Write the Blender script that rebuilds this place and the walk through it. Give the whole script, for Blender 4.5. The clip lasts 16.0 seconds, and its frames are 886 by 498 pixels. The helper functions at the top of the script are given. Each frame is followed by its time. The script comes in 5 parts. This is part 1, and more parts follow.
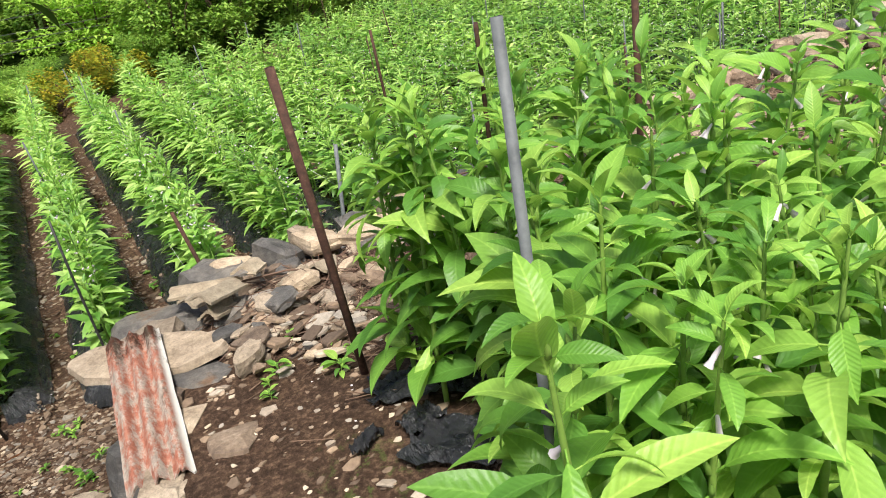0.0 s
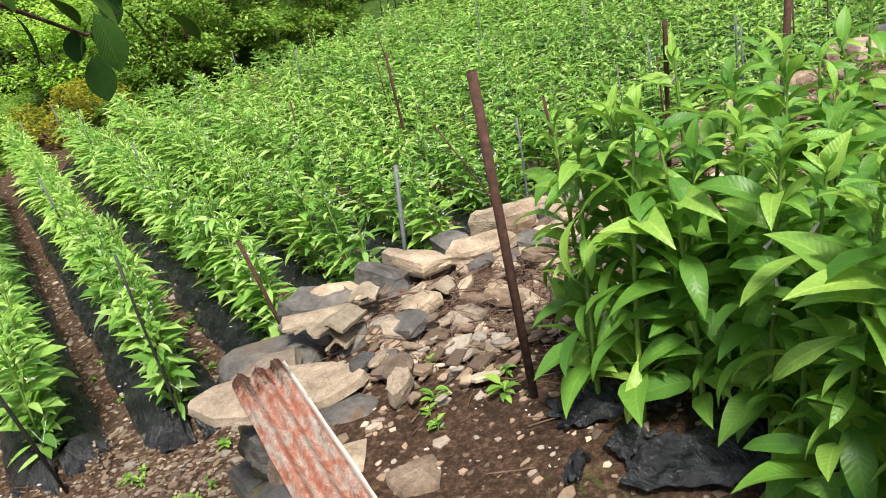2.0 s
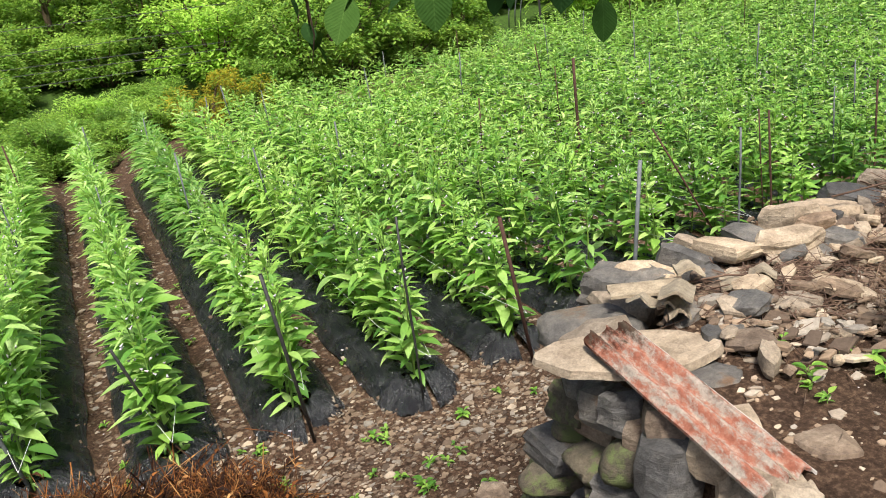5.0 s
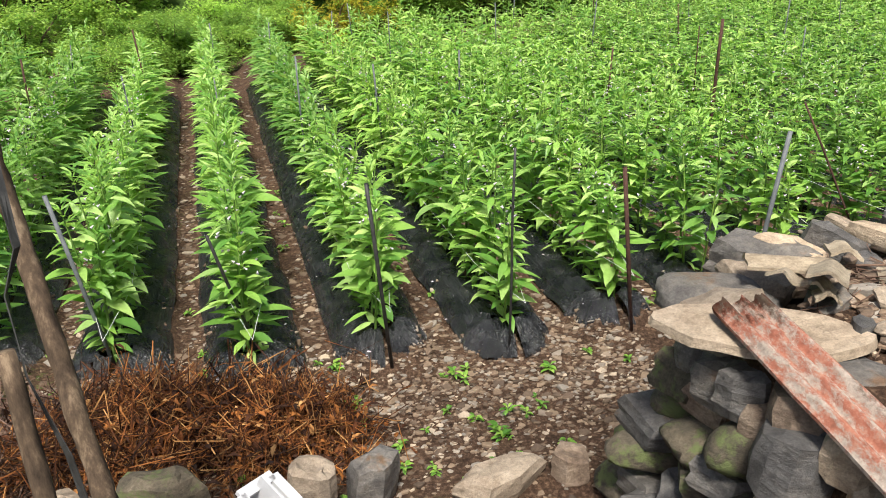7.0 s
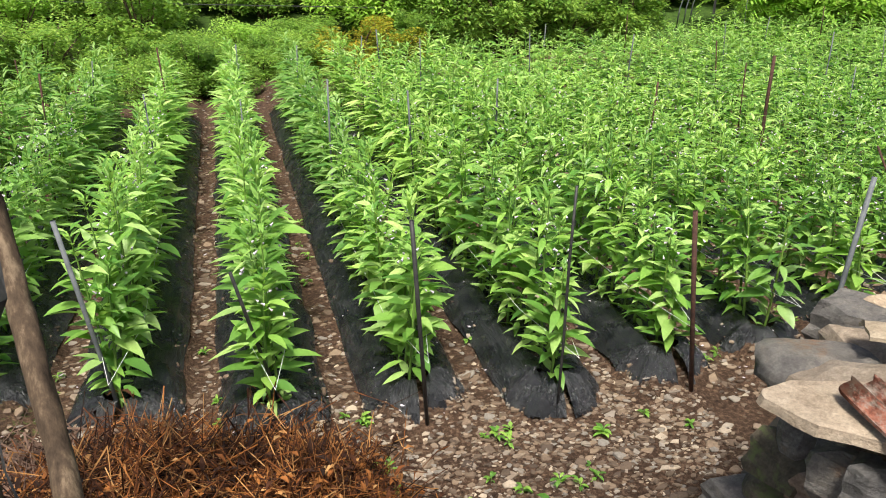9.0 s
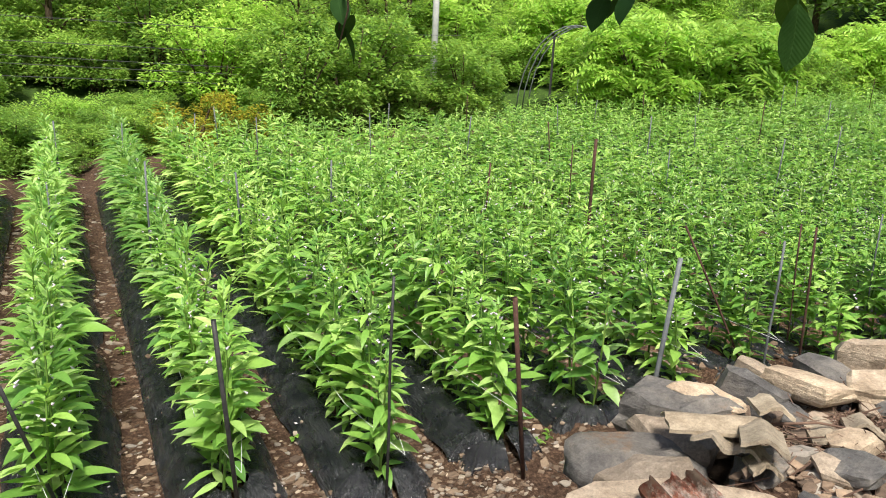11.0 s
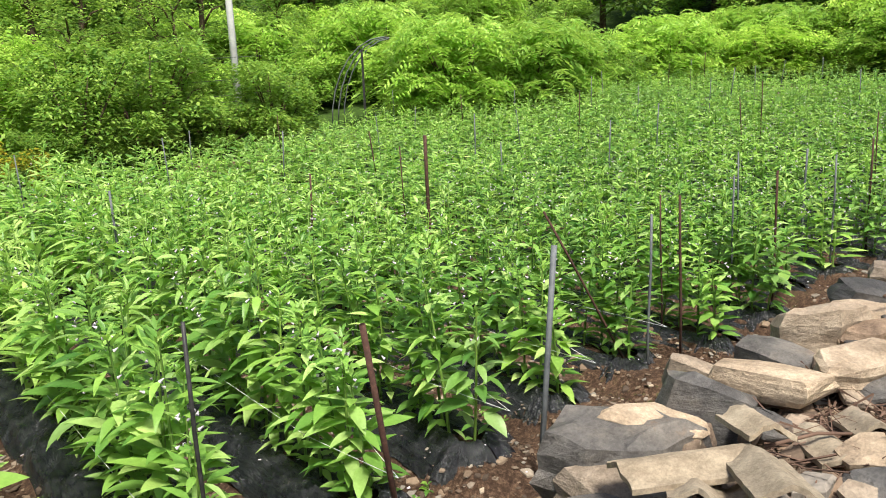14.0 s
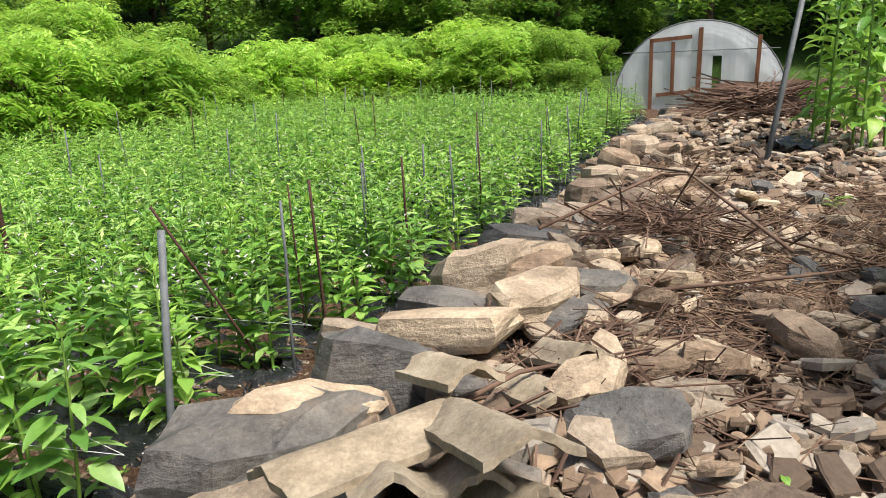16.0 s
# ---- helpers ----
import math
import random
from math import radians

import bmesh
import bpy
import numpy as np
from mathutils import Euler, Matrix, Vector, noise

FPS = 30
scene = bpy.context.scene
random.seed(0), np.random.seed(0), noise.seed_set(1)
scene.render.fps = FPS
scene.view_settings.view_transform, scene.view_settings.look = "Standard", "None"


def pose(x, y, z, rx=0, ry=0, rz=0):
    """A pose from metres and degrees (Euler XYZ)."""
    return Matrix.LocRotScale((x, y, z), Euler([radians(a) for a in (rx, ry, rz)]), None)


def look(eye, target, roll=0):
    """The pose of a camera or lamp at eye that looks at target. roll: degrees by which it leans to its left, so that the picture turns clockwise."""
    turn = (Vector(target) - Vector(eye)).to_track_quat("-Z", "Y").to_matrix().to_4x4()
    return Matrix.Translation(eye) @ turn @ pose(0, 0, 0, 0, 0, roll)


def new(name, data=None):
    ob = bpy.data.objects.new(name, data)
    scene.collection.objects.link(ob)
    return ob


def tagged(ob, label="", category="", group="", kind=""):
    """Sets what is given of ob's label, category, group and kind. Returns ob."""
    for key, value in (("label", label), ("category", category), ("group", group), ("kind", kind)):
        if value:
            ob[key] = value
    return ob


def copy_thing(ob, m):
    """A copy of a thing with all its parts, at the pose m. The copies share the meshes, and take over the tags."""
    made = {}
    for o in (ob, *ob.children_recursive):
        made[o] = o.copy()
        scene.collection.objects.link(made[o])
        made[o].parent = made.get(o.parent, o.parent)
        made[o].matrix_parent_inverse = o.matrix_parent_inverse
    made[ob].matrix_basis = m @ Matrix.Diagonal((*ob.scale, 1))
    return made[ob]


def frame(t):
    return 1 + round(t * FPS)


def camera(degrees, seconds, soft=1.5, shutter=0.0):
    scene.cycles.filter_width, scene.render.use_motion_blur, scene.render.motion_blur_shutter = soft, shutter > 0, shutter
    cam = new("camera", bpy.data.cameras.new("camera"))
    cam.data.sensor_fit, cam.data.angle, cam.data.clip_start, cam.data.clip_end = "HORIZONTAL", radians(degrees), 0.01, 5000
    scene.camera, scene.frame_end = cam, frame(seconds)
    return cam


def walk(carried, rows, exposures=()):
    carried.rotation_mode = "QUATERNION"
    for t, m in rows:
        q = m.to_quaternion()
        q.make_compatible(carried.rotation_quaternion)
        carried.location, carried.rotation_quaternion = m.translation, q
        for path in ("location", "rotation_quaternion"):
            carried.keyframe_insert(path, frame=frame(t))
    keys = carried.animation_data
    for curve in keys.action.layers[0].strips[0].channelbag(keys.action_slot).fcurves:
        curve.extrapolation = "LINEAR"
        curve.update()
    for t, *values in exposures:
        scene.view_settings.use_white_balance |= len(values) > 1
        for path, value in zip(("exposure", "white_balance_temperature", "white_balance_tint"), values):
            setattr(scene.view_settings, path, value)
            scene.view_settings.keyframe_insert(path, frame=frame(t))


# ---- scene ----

# ---- camera and walk ----
cam = camera(61.2, 16.0, 1.0)
ROWS = [
    (0, 0.225, -3.227, 2.699, 64.38, 9.50, -30.19),
    (0.5, 0.077, -3.074, 2.705, 64.41, 9.96, -31.06),
    (1, -0.070, -2.991, 2.695, 65.43, 10.29, -33.38),
    (1.5, -0.232, -2.868, 2.714, 65.47, 10.13, -34.59),
    (2, -0.344, -2.725, 2.731, 65.64, 10.49, -34.14),
    (2.5, -0.418, -2.538, 2.712, 66.53, 10.62, -33.50),
    (3, -0.573, -2.470, 2.717, 68.31, 10.68, -32.88),
    (3.5, -0.832, -2.426, 2.703, 68.53, 11.10, -32.68),
    (4, -1.001, -2.327, 2.664, 69.30, 10.64, -30.42),
    (4.5, -1.144, -2.250, 2.664, 69.48, 8.94, -28.41),
    (5, -1.455, -2.244, 2.728, 68.26, 7.08, -27.36),
    (7.5, -1.518, -1.823, 2.440, 65.43, 0.09, -15.68),
    (8, -1.563, -1.634, 2.382, 65.53, -0.13, -15.06),
    (10.5, -1.452, -1.516, 2.488, 72.73, -2.36, -22.62),
    (11, -1.297, -1.467, 2.469, 73.54, -2.66, -26.45),
    (11.5, -1.253, -1.329, 2.347, 73.48, -2.28, -29.63),
    (12, -1.262, -1.094, 2.298, 73.33, -1.30, -32.85),
    (12.5, -1.240, -0.976, 2.255, 73.12, -0.77, -34.83),
    (13, -1.094, -0.888, 2.135, 73.59, -0.35, -34.68),
    (13.5, -0.899, -0.772, 2.131, 75.17, 0.29, -35.87),
    (14, -0.795, -0.679, 2.136, 75.60, 1.85, -40.69),
    (14.5, -0.619, -0.667, 2.079, 76.29, 2.04, -44.51),
    (15, -0.446, -0.677, 1.997, 77.45, 1.87, -48.87),
    (15.5, -0.353, -0.580, 1.789, 77.41, 1.31, -61.71),
    (16, -0.315, -0.352, 1.749, 77.41, 1.63, -68.87),
]

walk(cam, [(t, pose(x, y, z, rx, ry, rz)) for t, x, y, z, rx, ry, rz in ROWS])
scene.view_settings.exposure = 0.75

# ---- world and sun: bright, thinly overcast ----
SUN_ELEVATION, SUN_AZIMUTH = 62.0, 200.0
world = bpy.data.worlds.new("overcast_sky")
scene.world = world
world.use_nodes = True
wn = world.node_tree
sky = wn.nodes.new("ShaderNodeTexSky")
sky.sky_type = "NISHITA"
sky.sun_disc = False
sky.sun_elevation = radians(SUN_ELEVATION)
sky.sun_rotation = radians(SUN_AZIMUTH)
sky.dust_density = 4.0
sky.ozone_density = 0.6
wn.nodes["Background"].inputs[1].default_value = 0.092
wn.links.new(sky.outputs[0], wn.nodes["Background"].inputs[0])
sun = new("sun", bpy.data.lights.new("sun", "SUN"))
sun.data.energy = 3.9
sun.data.angle = radians(12)
sun.data.color = (1.0, 0.96, 0.9)
saz, sel = radians(SUN_AZIMUTH), radians(SUN_ELEVATION)
sun_from = Vector((math.sin(saz) * math.cos(sel), math.cos(saz) * math.cos(sel), math.sin(sel)))
sun.matrix_world = look(sun_from * 50, (0, 0, 0))


# ---- materials ----
def material(name, rough=0.8, spec=0.3):
    m = bpy.data.materials.new(name)
    m.use_nodes = True
    b = m.node_tree.nodes["Principled BSDF"]
    b.inputs["Roughness"].default_value = rough
    b.inputs["Specular IOR Level"].default_value = spec
    return m, m.node_tree, b


def node(nt, kind, **values):
    n = nt.nodes.new(kind)
    for k, v in values.items():
        n.inputs[k.replace("_", " ")].default_value = v
    return n


def ramp(nt, source, stops):
    r = nt.nodes.new("ShaderNodeValToRGB")
    while len(r.color_ramp.elements) < len(stops):
        r.color_ramp.elements.new(0.5)
    for e, (p, c) in zip(r.color_ramp.elements, stops):
        e.position, e.color = p, (*c, 1)
    nt.links.new(source, r.inputs[0])
    return r.outputs[0]


def mix(nt, a, b, fac, blend="MIX"):
    m = nt.nodes.new("ShaderNodeMix")
    m.data_type, m.blend_type = "RGBA", blend
    if isinstance(fac, float):
        m.inputs[0].default_value = fac
    else:
        nt.links.new(fac, m.inputs[0])
    for i, s in ((6, a), (7, b)):
        if isinstance(s, tuple):
            m.inputs[i].default_value = (*s, 1)
        else:
            nt.links.new(s, m.inputs[i])
    return m.outputs[2]


def coords(nt, scale=(1, 1, 1), world_space=True):
    if world_space:
        g = nt.nodes.new("ShaderNodeNewGeometry").outputs["Position"]
    else:
        g = nt.nodes.new("ShaderNodeTexCoord").outputs["Object"]
    mp = nt.nodes.new("ShaderNodeMapping")
    mp.inputs["Scale"].default_value = scale
    nt.links.new(g, mp.inputs[0])
    return mp.outputs[0]


def noise_tex(nt, vec, scale, detail=4.0, rough=0.6):
    n = node(nt, "ShaderNodeTexNoise", Scale=scale, Detail=detail, Roughness=rough)
    nt.links.new(vec, n.inputs["Vector"])
    return n.outputs["Fac"]


def bump(nt, bsdf, height, strength=0.5, distance=0.02):
    b = node(nt, "ShaderNodeBump", Strength=strength, Distance=distance)
    nt.links.new(height, b.inputs["Height"])
    nt.links.new(b.outputs[0], bsdf.inputs["Normal"])


def leaf_material(name, dark, mid, light, through_colour, share=0.35, per_object=False, rough=0.45, spec=0.35):
    m, nt, b = material(name, rough, spec)
    if per_object:
        rnd = nt.nodes.new("ShaderNodeObjectInfo").outputs["Random"]
    else:
        rnd = nt.nodes.new("ShaderNodeNewGeometry").outputs["Random Per Island"]
    base = ramp(nt, rnd, [(0.0, dark), (0.5, mid), (1.0, light)])
    v = coords(nt)
    patch = ramp(nt, noise_tex(nt, v, 0.9, 2.0), [(0.3, (0.75, 0.8, 0.7)), (0.7, (1.12, 1.08, 1.0))])
    col = mix(nt, base, patch, 1.0, "MULTIPLY")
    own = ramp(nt, nt.nodes.new("ShaderNodeObjectInfo").outputs["Random"], [(0.0, (0.72, 0.78, 0.8)), (0.5, (1.06, 1.06, 1.0)), (1.0, (1.3, 1.2, 1.15))])
    col = mix(nt, col, own, 1.0, "MULTIPLY")
    grain = ramp(nt, noise_tex(nt, v, 60.0, 3.0), [(0.3, (0.85, 0.88, 0.8)), (0.7, (1.1, 1.08, 1.1))])
    col = mix(nt, col, grain, 1.0, "MULTIPLY")
    relief = noise_tex(nt, v, 45.0, 3.0)
    if per_object:
        # side veins that sweep forward from a pale midrib
        sep = nt.nodes.new("ShaderNodeSeparateXYZ")
        nt.links.new(nt.nodes.new("ShaderNodeTexCoord").outputs["Object"], sep.inputs[0])

        def calc(op, a, c=None):
            n = nt.nodes.new("ShaderNodeMath")
            n.operation = op
            for i, q in enumerate((a, c)):
                if q is None:
                    continue
                if isinstance(q, float):
                    n.inputs[i].default_value = q
                else:
                    nt.links.new(q, n.inputs[i])
            return n.outputs[0]

        across = calc("ABSOLUTE", sep.outputs[1])
        sweep = calc("SINE", calc("MULTIPLY", calc("SUBTRACT", sep.outputs[0], across), 85.0))
        veins = ramp(nt, sweep, [(0.0, (0.95, 0.96, 0.95)), (0.7, (1.0, 1.0, 1.0)), (1.0, (1.08, 1.05, 1.06))])
        col = mix(nt, col, veins, 1.0, "MULTIPLY")
        rib = ramp(nt, across, [(0.004, (1.5, 1.3, 1.5)), (0.014, (1.0, 1.0, 1.0))])
        col = mix(nt, col, rib, 1.0, "MULTIPLY")
        relief = calc("ADD", calc("MULTIPLY", sweep, 0.12), relief)
    nt.links.new(col, b.inputs["Base Color"])
    bump(nt, b, relief, 0.5, 0.004)
    tr = nt.nodes.new("ShaderNodeBsdfTranslucent")
    nt.links.new(mix(nt, col, through_colour, 0.55), tr.inputs[0])
    ms = nt.nodes.new("ShaderNodeMixShader")
    ms.inputs[0].default_value = share
    nt.links.new(b.outputs[0], ms.inputs[1])
    nt.links.new(tr.outputs[0], ms.inputs[2])
    nt.links.new(ms.outputs[0], nt.nodes["Material Output"].inputs[0])
    return m


M_CROP = leaf_material("crop_leaf", (0.11, 0.27, 0.058), (0.275, 0.485, 0.105), (0.47, 0.66, 0.25), (0.48, 0.74, 0.10), 0.38, rough=0.42, spec=0.4)
M_CROP_NEAR = leaf_material("crop_leaf_near", (0.11, 0.27, 0.047), (0.185, 0.39, 0.068), (0.29, 0.49, 0.105), (0.42, 0.66, 0.09), 0.4, True, 0.42, 0.4)
M_STEM = leaf_material("crop_stem", (0.12, 0.22, 0.05), (0.16, 0.28, 0.06), (0.2, 0.3, 0.08), (0.2, 0.35, 0.05), 0.1)
M_BUSH = leaf_material("bush_leaf", (0.085, 0.19, 0.035), (0.185, 0.345, 0.06), (0.34, 0.5, 0.115), (0.42, 0.62, 0.08), 0.4)
M_BRIGHT = leaf_material("bright_leaf", (0.20, 0.40, 0.05), (0.33, 0.56, 0.09), (0.5, 0.7, 0.16), (0.55, 0.76, 0.12), 0.42)
M_DARKTREE = leaf_material("dark_leaf", (0.06, 0.15, 0.03), (0.12, 0.26, 0.045), (0.22, 0.38, 0.07), (0.28, 0.46, 0.06), 0.38)
M_YELLOW = leaf_material("yellowing_leaf", (0.2, 0.26, 0.02), (0.36, 0.38, 0.03), (0.46, 0.33, 0.03), (0.55, 0.40, 0.05), 0.35)
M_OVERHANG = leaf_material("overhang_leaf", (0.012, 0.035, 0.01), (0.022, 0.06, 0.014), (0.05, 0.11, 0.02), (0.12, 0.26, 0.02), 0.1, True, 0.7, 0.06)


def rocky(name, stops, scale=6.0, rough=0.85, relief=0.6, stretch=(1, 1, 1.2), lichen=None, even=False):
    m, nt, b = material(name, rough, 0.3)
    v = coords(nt, stretch)
    n1, n2 = noise_tex(nt, v, scale, 6.0, 0.65), noise_tex(nt, v, scale * 7, 5.0, 0.7)
    col = ramp(nt, n1, stops)
    rnd = nt.nodes.new("ShaderNodeObjectInfo").outputs["Random"]
    tint = ramp(nt, rnd, [(0.0, (0.72, 0.72, 0.72)), (1.0, (0.95, 0.93, 0.9))] if even else [(0.0, (0.55, 0.53, 0.52)), (0.5, (0.82, 0.78, 0.74)), (1.0, (1.08, 1.0, 0.9))])
    col = mix(nt, col, tint, 1.0, "MULTIPLY")
    n3 = noise_tex(nt, coords(nt), 110.0, 6.0, 0.75)
    layers = noise_tex(nt, coords(nt, (1.0, 1.0, 5.0)), 7.0, 5.0, 0.7)
    col = mix(nt, col, ramp(nt, n3, [(0.32, (0.72, 0.71, 0.7)), (0.66, (1.16, 1.15, 1.13))]), 1.0, "MULTIPLY")
    col = mix(nt, col, ramp(nt, layers, [(0.36, (0.88, 0.86, 0.84)), (0.56, (1.03, 1.03, 1.02))]), 1.0, "MULTIPLY")
    speck = ramp(nt, n2, [(0.3, (0.7, 0.68, 0.66)), (0.6, (1.08, 1.06, 1.04))])
    col = mix(nt, col, speck, 1.0, "MULTIPLY")
    if lichen:
        mask = ramp(nt, noise_tex(nt, v, scale * 1.6, 5.0, 0.7), [(0.5, (0, 0, 0)), (0.62, (1, 1, 1))])
        col = mix(nt, col, lichen, mask)
    nt.links.new(col, b.inputs["Base Color"])
    add = nt.nodes.new("ShaderNodeMath")
    add.operation = "MULTIPLY_ADD"
    nt.links.new(n2, add.inputs[0])
    add.inputs[1].default_value = 0.4
    nt.links.new(n1, add.inputs[2])
    fine = nt.nodes.new("ShaderNodeMath")
    fine.operation = "MULTIPLY_ADD"
    nt.links.new(n3, fine.inputs[0])
    fine.inputs[1].default_value = 0.22
    nt.links.new(add.outputs[0], fine.inputs[2])
    ledge = nt.nodes.new("ShaderNodeMath")
    ledge.operation = "MULTIPLY_ADD"
    nt.links.new(layers, ledge.inputs[0])
    ledge.inputs[1].default_value = 0.45
    nt.links.new(fine.outputs[0], ledge.inputs[2])
    bump(nt, b, ledge.outputs[0], relief, 0.03)
    return m


M_SLATE = rocky("grey_slate", [(0.3, (0.055, 0.056, 0.06)), (0.48, (0.13, 0.134, 0.138)), (0.6, (0.2, 0.2, 0.195)), (0.7, (0.22, 0.15, 0.1))], 5.0, 0.6)
M_TAN = rocky("tan_stone", [(0.3, (0.24, 0.2, 0.155)), (0.45, (0.39, 0.335, 0.265)), (0.62, (0.52, 0.46, 0.375))], 5.0)
M_BROWN = rocky("brown_schist", [(0.3, (0.13, 0.1, 0.078)), (0.48, (0.26, 0.205, 0.16)), (0.65, (0.39, 0.33, 0.265))], 6.0)
M_MOSSY = rocky("mossy_stone", [(0.3, (0.035, 0.032, 0.026)), (0.48, (0.08, 0.075, 0.06)), (0.65, (0.155, 0.14, 0.11))], 6.0, 0.9, 0.6, (1, 1, 1.2), (0.10, 0.12, 0.045))
M_TILE = rocky("weathered_tile", [(0.3, (0.27, 0.225, 0.165)), (0.5, (0.40, 0.345, 0.26)), (0.7, (0.48, 0.43, 0.34))], 3.0, 0.9, 0.25, (1, 1, 1), None, True)


def soil_material():
    m, nt, b = material("soil", 0.95, 0.15)
    v = coords(nt)
    fine, mid, big = noise_tex(nt, v, 40.0, 8.0, 0.75), noise_tex(nt, v, 7.0, 6.0, 0.65), noise_tex(nt, v, 0.8, 3.0)
    col = ramp(nt, fine, [(0.3, (0.02, 0.013, 0.009)), (0.5, (0.078, 0.05, 0.034)), (0.7, (0.23, 0.16, 0.112))])
    col = mix(nt, col, ramp(nt, mid, [(0.3, (0.6, 0.55, 0.52)), (0.7, (1.25, 1.15, 1.05))]), 1.0, "MULTIPLY")
    green = ramp(nt, big, [(0.56, (0, 0, 0)), (0.68, (1, 1, 1))])
    gfine = ramp(nt, noise_tex(nt, v, 25.0, 4.0, 0.7), [(0.55, (0, 0, 0)), (0.62, (0.5, 0.5, 0.5))])
    col = mix(nt, col, (0.09, 0.15, 0.03), mix(nt, green, gfine, 1.0, "MULTIPLY"))
    # the weedy slope beyond the crop
    sep = nt.nodes.new("ShaderNodeSeparateXYZ")
    nt.links.new(nt.nodes.new("ShaderNodeNewGeometry").outputs["Position"], sep.inputs[0])
    mr = node(nt, "ShaderNodeMapRange")
    for i, val in ((1, 14.5), (2, 17.0)):
        mr.inputs[i].default_value = val
    nt.links.new(sep.outputs[1], mr.inputs[0])
    mrx = node(nt, "ShaderNodeMapRange")
    for i, val in ((1, 22.5), (2, 24.0)):
        mrx.inputs[i].default_value = val
    nt.links.new(sep.outputs[0], mrx.inputs[0])
    mrw = node(nt, "ShaderNodeMapRange")
    for i, val in ((1, -6.0), (2, -8.0)):
        mrw.inputs[i].default_value = val
    nt.links.new(sep.outputs[0], mrw.inputs[0])
    both = nt.nodes.new("ShaderNodeMath")
    both.operation = "MAXIMUM"
    nt.links.new(mrx.outputs[0], both.inputs[0])
    nt.links.new(mrw.outputs[0], both.inputs[1])
    whole = nt.nodes.new("ShaderNodeMath")
    whole.operation = "MAXIMUM"
    nt.links.new(both.outputs[0], whole.inputs[0])
    nt.links.new(mr.outputs[0], whole.inputs[1])
    weed = ramp(nt, mid, [(0.3, (0.02, 0.04, 0.01)), (0.7, (0.07, 0.13, 0.02))])
    col = mix(nt, col, weed, whole.outputs[0])
    nt.links.new(col, b.inputs["Base Color"])
    bump(nt, b, fine, 0.9, 0.03)
    return m


M_SOIL = soil_material()


def mulch_material():
    m, nt, b = material("black_mulch_film", 0.3, 0.9)
    w = noise_tex(nt, coords(nt, (16, 2.5, 8)), 2.2, 5.0, 0.65)
    crease = noise_tex(nt, coords(nt, (1.0, 0.22, 0.6)), 90.0, 4.0, 0.6)
    dust = ramp(nt, noise_tex(nt, coords(nt), 9.0, 6.0, 0.7), [(0.45, (0.009, 0.010, 0.012)), (0.64, (0.034, 0.035, 0.038)), (0.8, (0.10, 0.08, 0.065))])
    nt.links.new(dust, b.inputs["Base Color"])
    rr = ramp(nt, noise_tex(nt, coords(nt), 5.0, 4.0), [(0.3, (0.13, 0.13, 0.13)), (0.7, (0.4, 0.4, 0.4))])
    nt.links.new(rr, b.inputs["Roughness"])
    both = nt.nodes.new("ShaderNodeMath")
    both.operation = "MULTIPLY_ADD"
    nt.links.new(crease, both.inputs[0])
    both.inputs[1].default_value = 0.25
    nt.links.new(w, both.inputs[2])
    bump(nt, b, both.outputs[0], 1.0, 0.05)
    return m


M_MULCH = mulch_material()


def plain(name, stops, scale, rough, spec=0.3, metal=0.0, stretch=(1, 1, 1), relief=0.3):
    m, nt, b = material(name, rough, spec)
    v = coords(nt, stretch)
    n = noise_tex(nt, v, scale, 6.0, 0.7)
    nt.links.new(ramp(nt, n, stops), b.inputs["Base Color"])
    b.inputs["Metallic"].default_value = metal
    bump(nt, b, n, relief, 0.005)
    return m


M_RUST = plain("rusty_steel", [(0.3, (0.032, 0.018, 0.013)), (0.55, (0.075, 0.036, 0.025)), (0.75, (0.14, 0.078, 0.052))], 40, 0.85)
M_GREYPIPE = plain("grey_pipe", [(0.3, (0.07, 0.078, 0.08)), (0.7, (0.16, 0.172, 0.175))], 14, 0.6, 0.3, 0.0)
M_DARKROD = plain("dark_rod", [(0.3, (0.015, 0.016, 0.015)), (0.7, (0.05, 0.048, 0.045))], 30, 0.5)
M_TWINE = plain("white_twine", [(0.3, (0.6, 0.62, 0.58)), (0.7, (0.8, 0.8, 0.76))], 60, 0.8)
M_GREENTWINE = plain("green_twine", [(0.3, (0.28, 0.5, 0.36)), (0.7, (0.5, 0.68, 0.55))], 60, 0.7)
M_BARK = plain("bark", [(0.3, (0.03, 0.022, 0.016)), (0.52, (0.10, 0.07, 0.046)), (0.68, (0.25, 0.185, 0.12))], 26, 0.95, 0.15, 0, (1, 1, 0.3), 1.0)
M_DEADWOOD = plain("dead_twigs", [(0.3, (0.07, 0.04, 0.028)), (0.6, (0.16, 0.10, 0.07)), (0.8, (0.34, 0.26, 0.18))], 9, 0.9)
def strand_material():
    m, nt, b = material("dry_plant_strands", 0.85, 0.2)
    rnd = nt.nodes.new("ShaderNodeNewGeometry").outputs["Random Per Island"]
    col = ramp(nt, rnd, [(0.0, (0.02, 0.011, 0.007)), (0.35, (0.07, 0.027, 0.012)), (0.6, (0.18, 0.066, 0.02)), (0.85, (0.34, 0.14, 0.036)), (1.0, (0.5, 0.31, 0.13))])
    patch = ramp(nt, noise_tex(nt, coords(nt), 4.0, 3.0), [(0.38, (0.22, 0.2, 0.19)), (0.62, (1.05, 0.98, 0.92))])
    nt.links.new(mix(nt, col, patch, 1.0, "MULTIPLY"), b.inputs["Base Color"])
    return m


